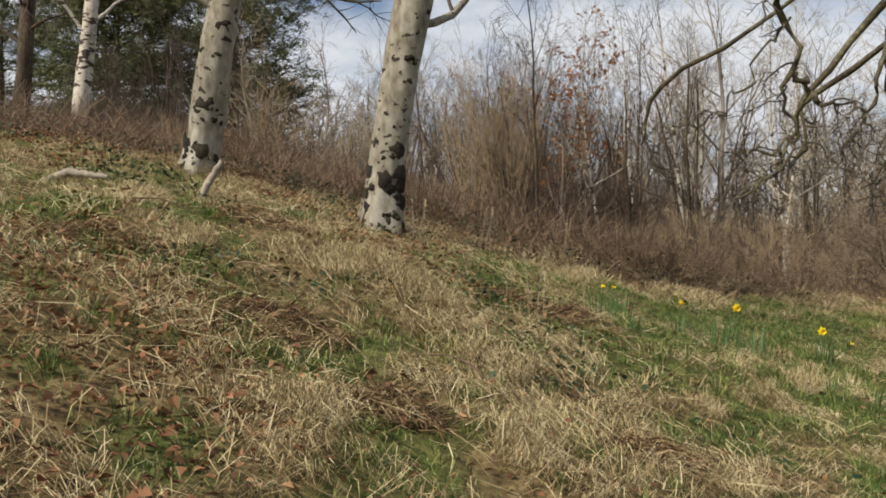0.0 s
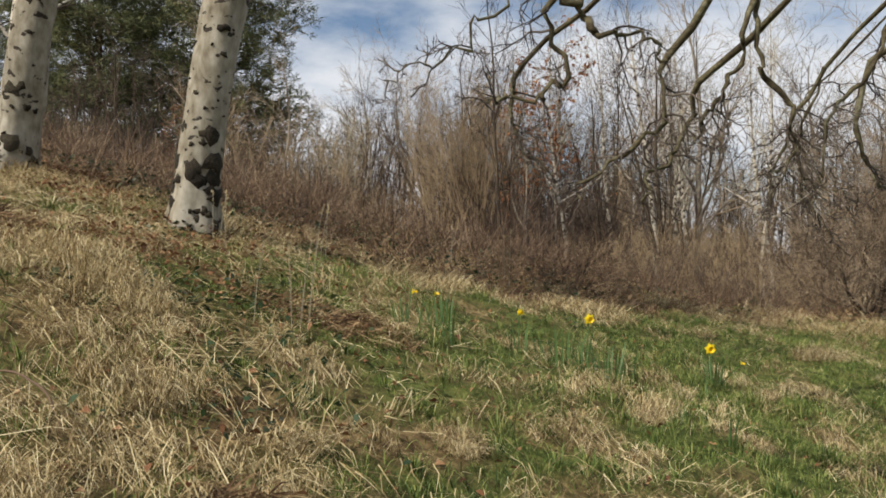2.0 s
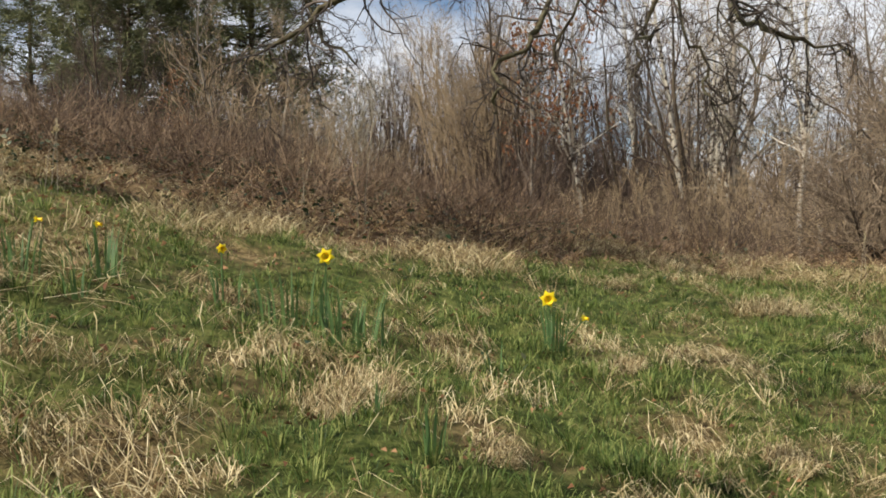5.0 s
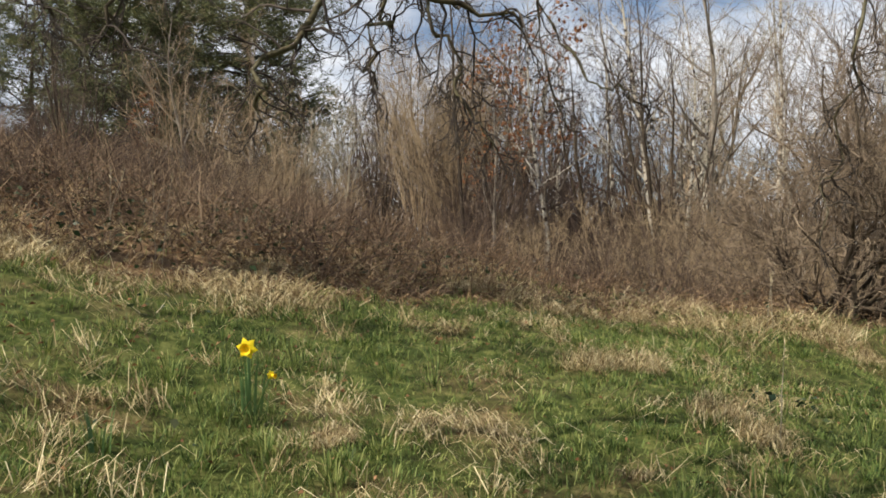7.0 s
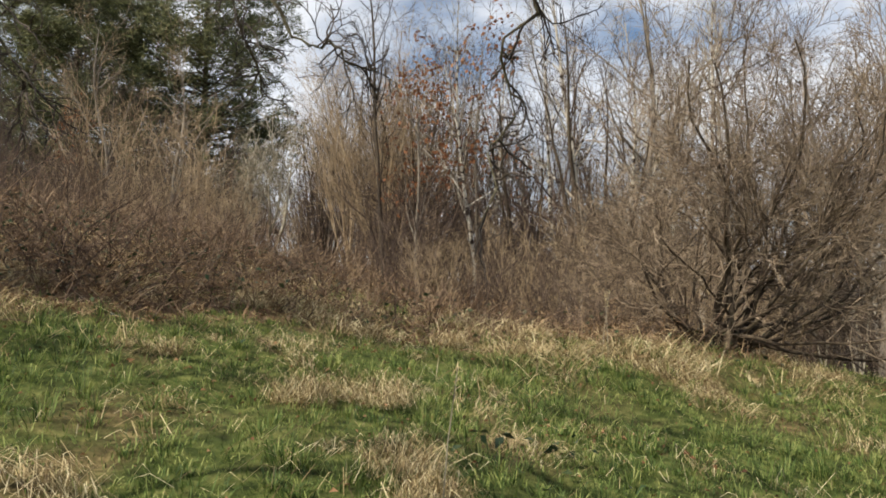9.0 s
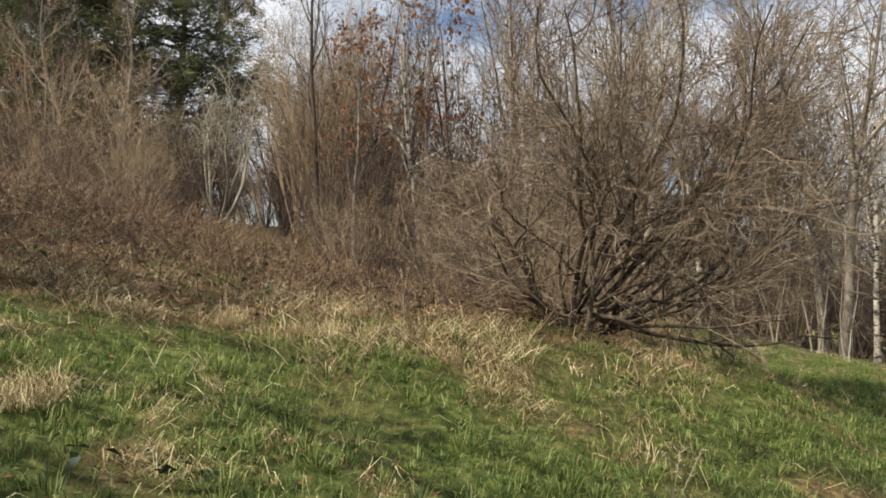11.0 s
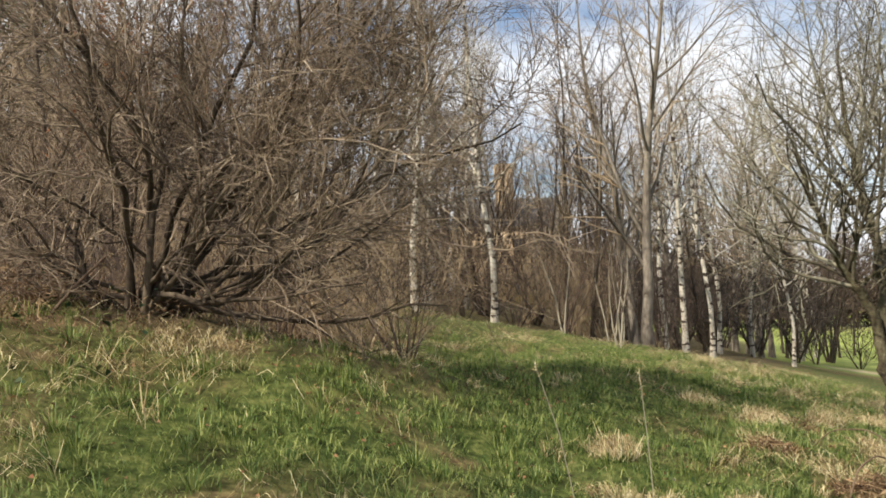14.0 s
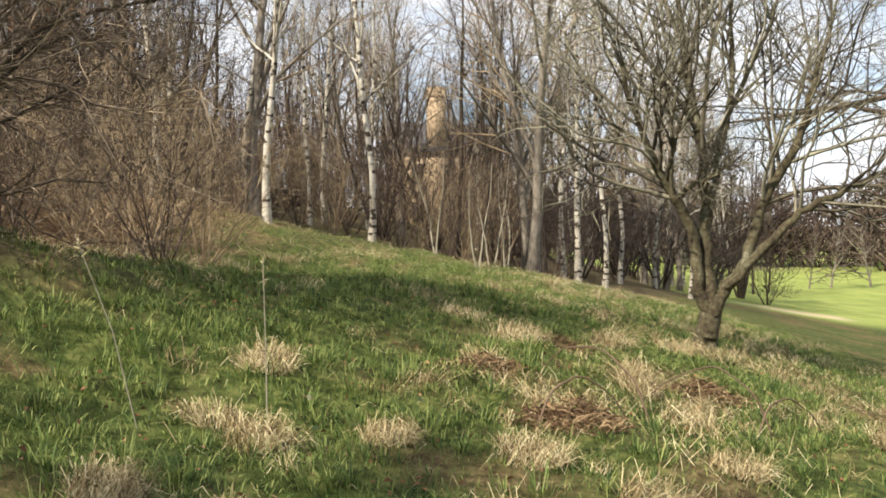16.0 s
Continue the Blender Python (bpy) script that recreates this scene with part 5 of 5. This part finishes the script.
daffodil(3.2, 6.75, 0.2, (), 6, 310, 0.08)
daffodil(3.35, 7.9, 0.22, (), 6, 311, 0.10)
daffodil(2.95, 6.95, 0.16, (), 5, 312, 0.07)


def stick(name, path, radii, label, mat, group="", category="stick"):
    x, y = path[0][:2]
    o = np.array([x, y, float(ground_z(x, y))])
    P, R = standing(path, radii)
    rng = np.random.RandomState(int(abs(x * 100 + y * 10)))
    P[1:-1] += radii[0] * 0.12 * rng.randn(*P[1:-1].shape)
    b = Build()
    b.sweep(P - o, R, 8)
    ob = new(name, b.mesh(name, mat))
    ob.location = o
    return tagged(ob, label, category, group)


def on(x, y, h):
    return (x, y, float(ground_z(x, y)) + h)


stick("broken_stake", (on(-2.26, 7.4, -0.1), on(-2.19, 7.4, 0.13), on(-2.04, 7.4, 0.40)), (0.036, 0.034, 0.03), "short broken grey wooden stake leaning in the grass", M_WOODGREY, category="stake")
stick("fallen_branch", (on(-3.3, 6.75, -0.02), on(-3.1, 6.75, 0.12), on(-2.78, 6.75, 0.15)), (0.035, 0.035, 0.02), "pale barkless fallen branch lying on the bank", M_WOODGREY, category="branch")
stick("fallen_branch", (on(5.75, 13.9, 0.02), on(5.86, 13.93, 0.14), on(5.98, 13.97, 0.30)), (0.008, 0.007, 0.005), "thin grey stick poking out of the bank", M_CANE, category="branch")
stick("fallen_branch", (on(7.6, 14.7, 0.0), on(7.72, 14.75, 0.18), on(7.9, 14.85, 0.40)), (0.011, 0.010, 0.007), "broken brown stick leaning against the bush", M_CANE, category="branch")


def stalk(x, y, h, lean, seed, n=1):
    rng = np.random.RandomState(seed)
    root = thing("dead_stalk", (x, y, float(ground_z(x, y))), "tall dry stalk with a seed head standing in the grass", "stalk", "dry stalks on the slope")
    for k in range(n):
        dx, dy = lean + 0.12 * rng.randn(), 0.1 * rng.randn()
        ox = 0.05 * k
        b = Build()
        b.sweep(np.array([[ox, 0, -0.02], [ox + dx * 0.4 * h, dy * 0.4 * h, h * 0.5], [ox + dx * h, dy * h, h]]), np.array([0.0028, 0.0024, 0.0016]), 4)
        part("stalk", b, M_TWIG_PALE, root)
        hd = Build()
        m = 14
        t = rng.rand(m, 1)
        c = np.array([ox + dx * h, dy * h, h]) - t * np.array([dx, dy, 1.0]) * 0.12
        d = unit(rng.randn(m, 3) + np.array([0, 0, 1.2])) * 0.03
        hd.blades(c, c + d, np.full(m, 0.005), unit(rng.randn(m, 3)), d * 0)
        part("seed_head", hd, M_DRY, root, kind="stuff")


for i, (x, y, h, lean, n) in enumerate(((0.35, 6.55, 0.5, 0.25, 1), (0.55, 6.7, 0.55, 0.05, 3), (1.95, 11.0, 0.7, 0.0, 2), (10.75, 13.7, 0.75, -0.3, 1), (11.2, 14.0, 0.7, 0.1, 1), (-0.45, 8.3, 0.45, 0.1, 3), (0.2, 9.2, 0.5, 0.15, 3), (6.0, 9.4, 0.55, 0.1, 1), (8.2, 10.9, 0.55, 0.2, 2), (6.7, 13.2, 0.5, 0.1, 2), (14.6, 13.4, 0.45, 0.05, 3), (1.3, 11.4, 0.6, 0.2, 2))):
    stalk(x, y, h, lean, 400 + i, n)


def arching_cane(x, y, reach, turn, rise):
    """A thin bramble cane that arches from the ground back to it."""
    dx, dy = reach * math.cos(turn), reach * math.sin(turn)
    path = (on(x, y, -0.02), on(x + dx * 0.15, y + dy * 0.15, rise * 0.75), on(x + dx * 0.45, y + dy * 0.45, rise), on(x + dx * 0.8, y + dy * 0.8, rise * 0.6), on(x + dx, y + dy, 0.01))
    stick("bramble_cane", path, (0.006, 0.0055, 0.004, 0.003), "thin brown bramble cane arching over the grass", M_CANE, "arching brambles in the grass", "bramble")


for x, y, reach, turn, rise in ((13.9, 15.2, 0.75, 2.9, 0.32), (13.75, 15.1, 0.6, 0.5, 0.26), (14.25, 13.9, 0.6, 0.3, 0.2), (13.1, 14.9, 0.7, 2.4, 0.3), (12.4, 14.4, 0.55, 0.4, 0.24), (-1.4, 5.2, 0.6, -0.4, 0.16), (0.2, 4.5, 0.5, 2.8, 0.14), (-2.4, 6.0, 0.7, 0.2, 0.18)):
    arching_cane(x, y, reach, turn, rise)


# ---- the house behind the wood ----
def far_house():
    x, y, turn = 14.5, 76.0, 8
    z = float(ground_z(x, y)) - 0.3
    root = thing("stone_house", (0, 0, 0), "tan sandstone house with a tall gable and chimney behind the trees", "house")

    def box(lo, hi):
        lo, hi = np.array(lo, float), np.array(hi, float)
        V = [[(lo, hi)[(i >> k) & 1][k] for k in range(3)] for i in range(8)]
        return Build().add(V, quads=[(0, 2, 3, 1), (4, 5, 7, 6), (0, 1, 5, 4), (2, 6, 7, 3), (0, 4, 6, 2), (1, 3, 7, 5)])

    part("wall", box((-4, 0, 0), (4, 7, 6.5)), M_STONE, root, smooth=False)
    roof = Build().add([(-4.3, -0.3, 6.5), (4.3, -0.3, 6.5), (4.3, 7.3, 6.5), (-4.3, 7.3, 6.5), (-4.3, 3.5, 9.0), (4.3, 3.5, 9.0)], quads=[(0, 1, 5, 4), (2, 3, 4, 5), (0, 3, 2, 1)], tris=[(0, 4, 3), (1, 2, 5)])
    r = part("roof", roof, M_SLATE, root, smooth=False)
    part("chimney", box((-1.4, 0.4, 6.5), (-0.1, 1.7, 11.4)), M_STONE, root, smooth=False)
    for wx in (-2.8, -0.4, 2.0):
        for wz in (1.2, 4.0):
            part("window", box((wx, -0.06, wz), (wx + 0.9, 0.05, wz + 1.5)), M_GLASS, root, smooth=False)
    root.matrix_basis = pose(x, y, z, 0, 0, turn)


far_house()


def bracken_mat(x, y, r, seed):
    """A low heap of collapsed fronds."""
    rng = np.random.RandomState(seed)
    n = 900
    q = r * np.sqrt(rng.rand(n))
    a = 6.28 * rng.rand(n)
    bx, by = x + q * np.cos(a), y + 0.6 * q * np.sin(a)
    z = float(ground_z(x, y))
    o = np.array([x, y, z])
    base = np.stack([bx, by, ground_z(bx, by) + 0.14 * rng.rand(n) * (1 - q / r)], -1)
    h = rng.rand(n) * 6.28
    lay = np.stack([np.cos(h), np.sin(h), 0.25 * rng.randn(n)], -1)
    tip = base + lay * (0.04 + 0.11 * rng.rand(n, 1))
    tip[:, 2] = np.maximum(tip[:, 2], ground_z(tip[:, 0], tip[:, 1]) + 0.01)
    b = Build()
    b.blades(base - o, tip - o, 0.003 + 0.006 * rng.rand(n), unit(np.cross(lay, rng.randn(n, 3))), np.array([0, 0, 1.0]) * 0.03 * rng.rand(n, 1))
    ob = new("bracken_mat", b.mesh("bracken_mat", M_BRACKEN))
    ob.location = o
    tagged(ob, "low heap of matted dark brown dead bracken", "undergrowth", "bracken heaps in the grass")


for i, (x, y, r) in enumerate(((0.5, 7.1, 0.5), (0.95, 7.0, 0.36), (-1.6, 7.0, 0.4), (-0.9, 4.6, 0.4), (-2.2, 5.4, 0.5), (-0.3, 4.0, 0.3), (1.0, 4.4, 0.25), (12.6, 14.5, 0.26), (12.2, 15.2, 0.22), (13.1, 13.6, 0.2), (13.7, 15.8, 0.26), (12.9, 16.6, 0.26))):
    bracken_mat(x, y, r, 500 + i)
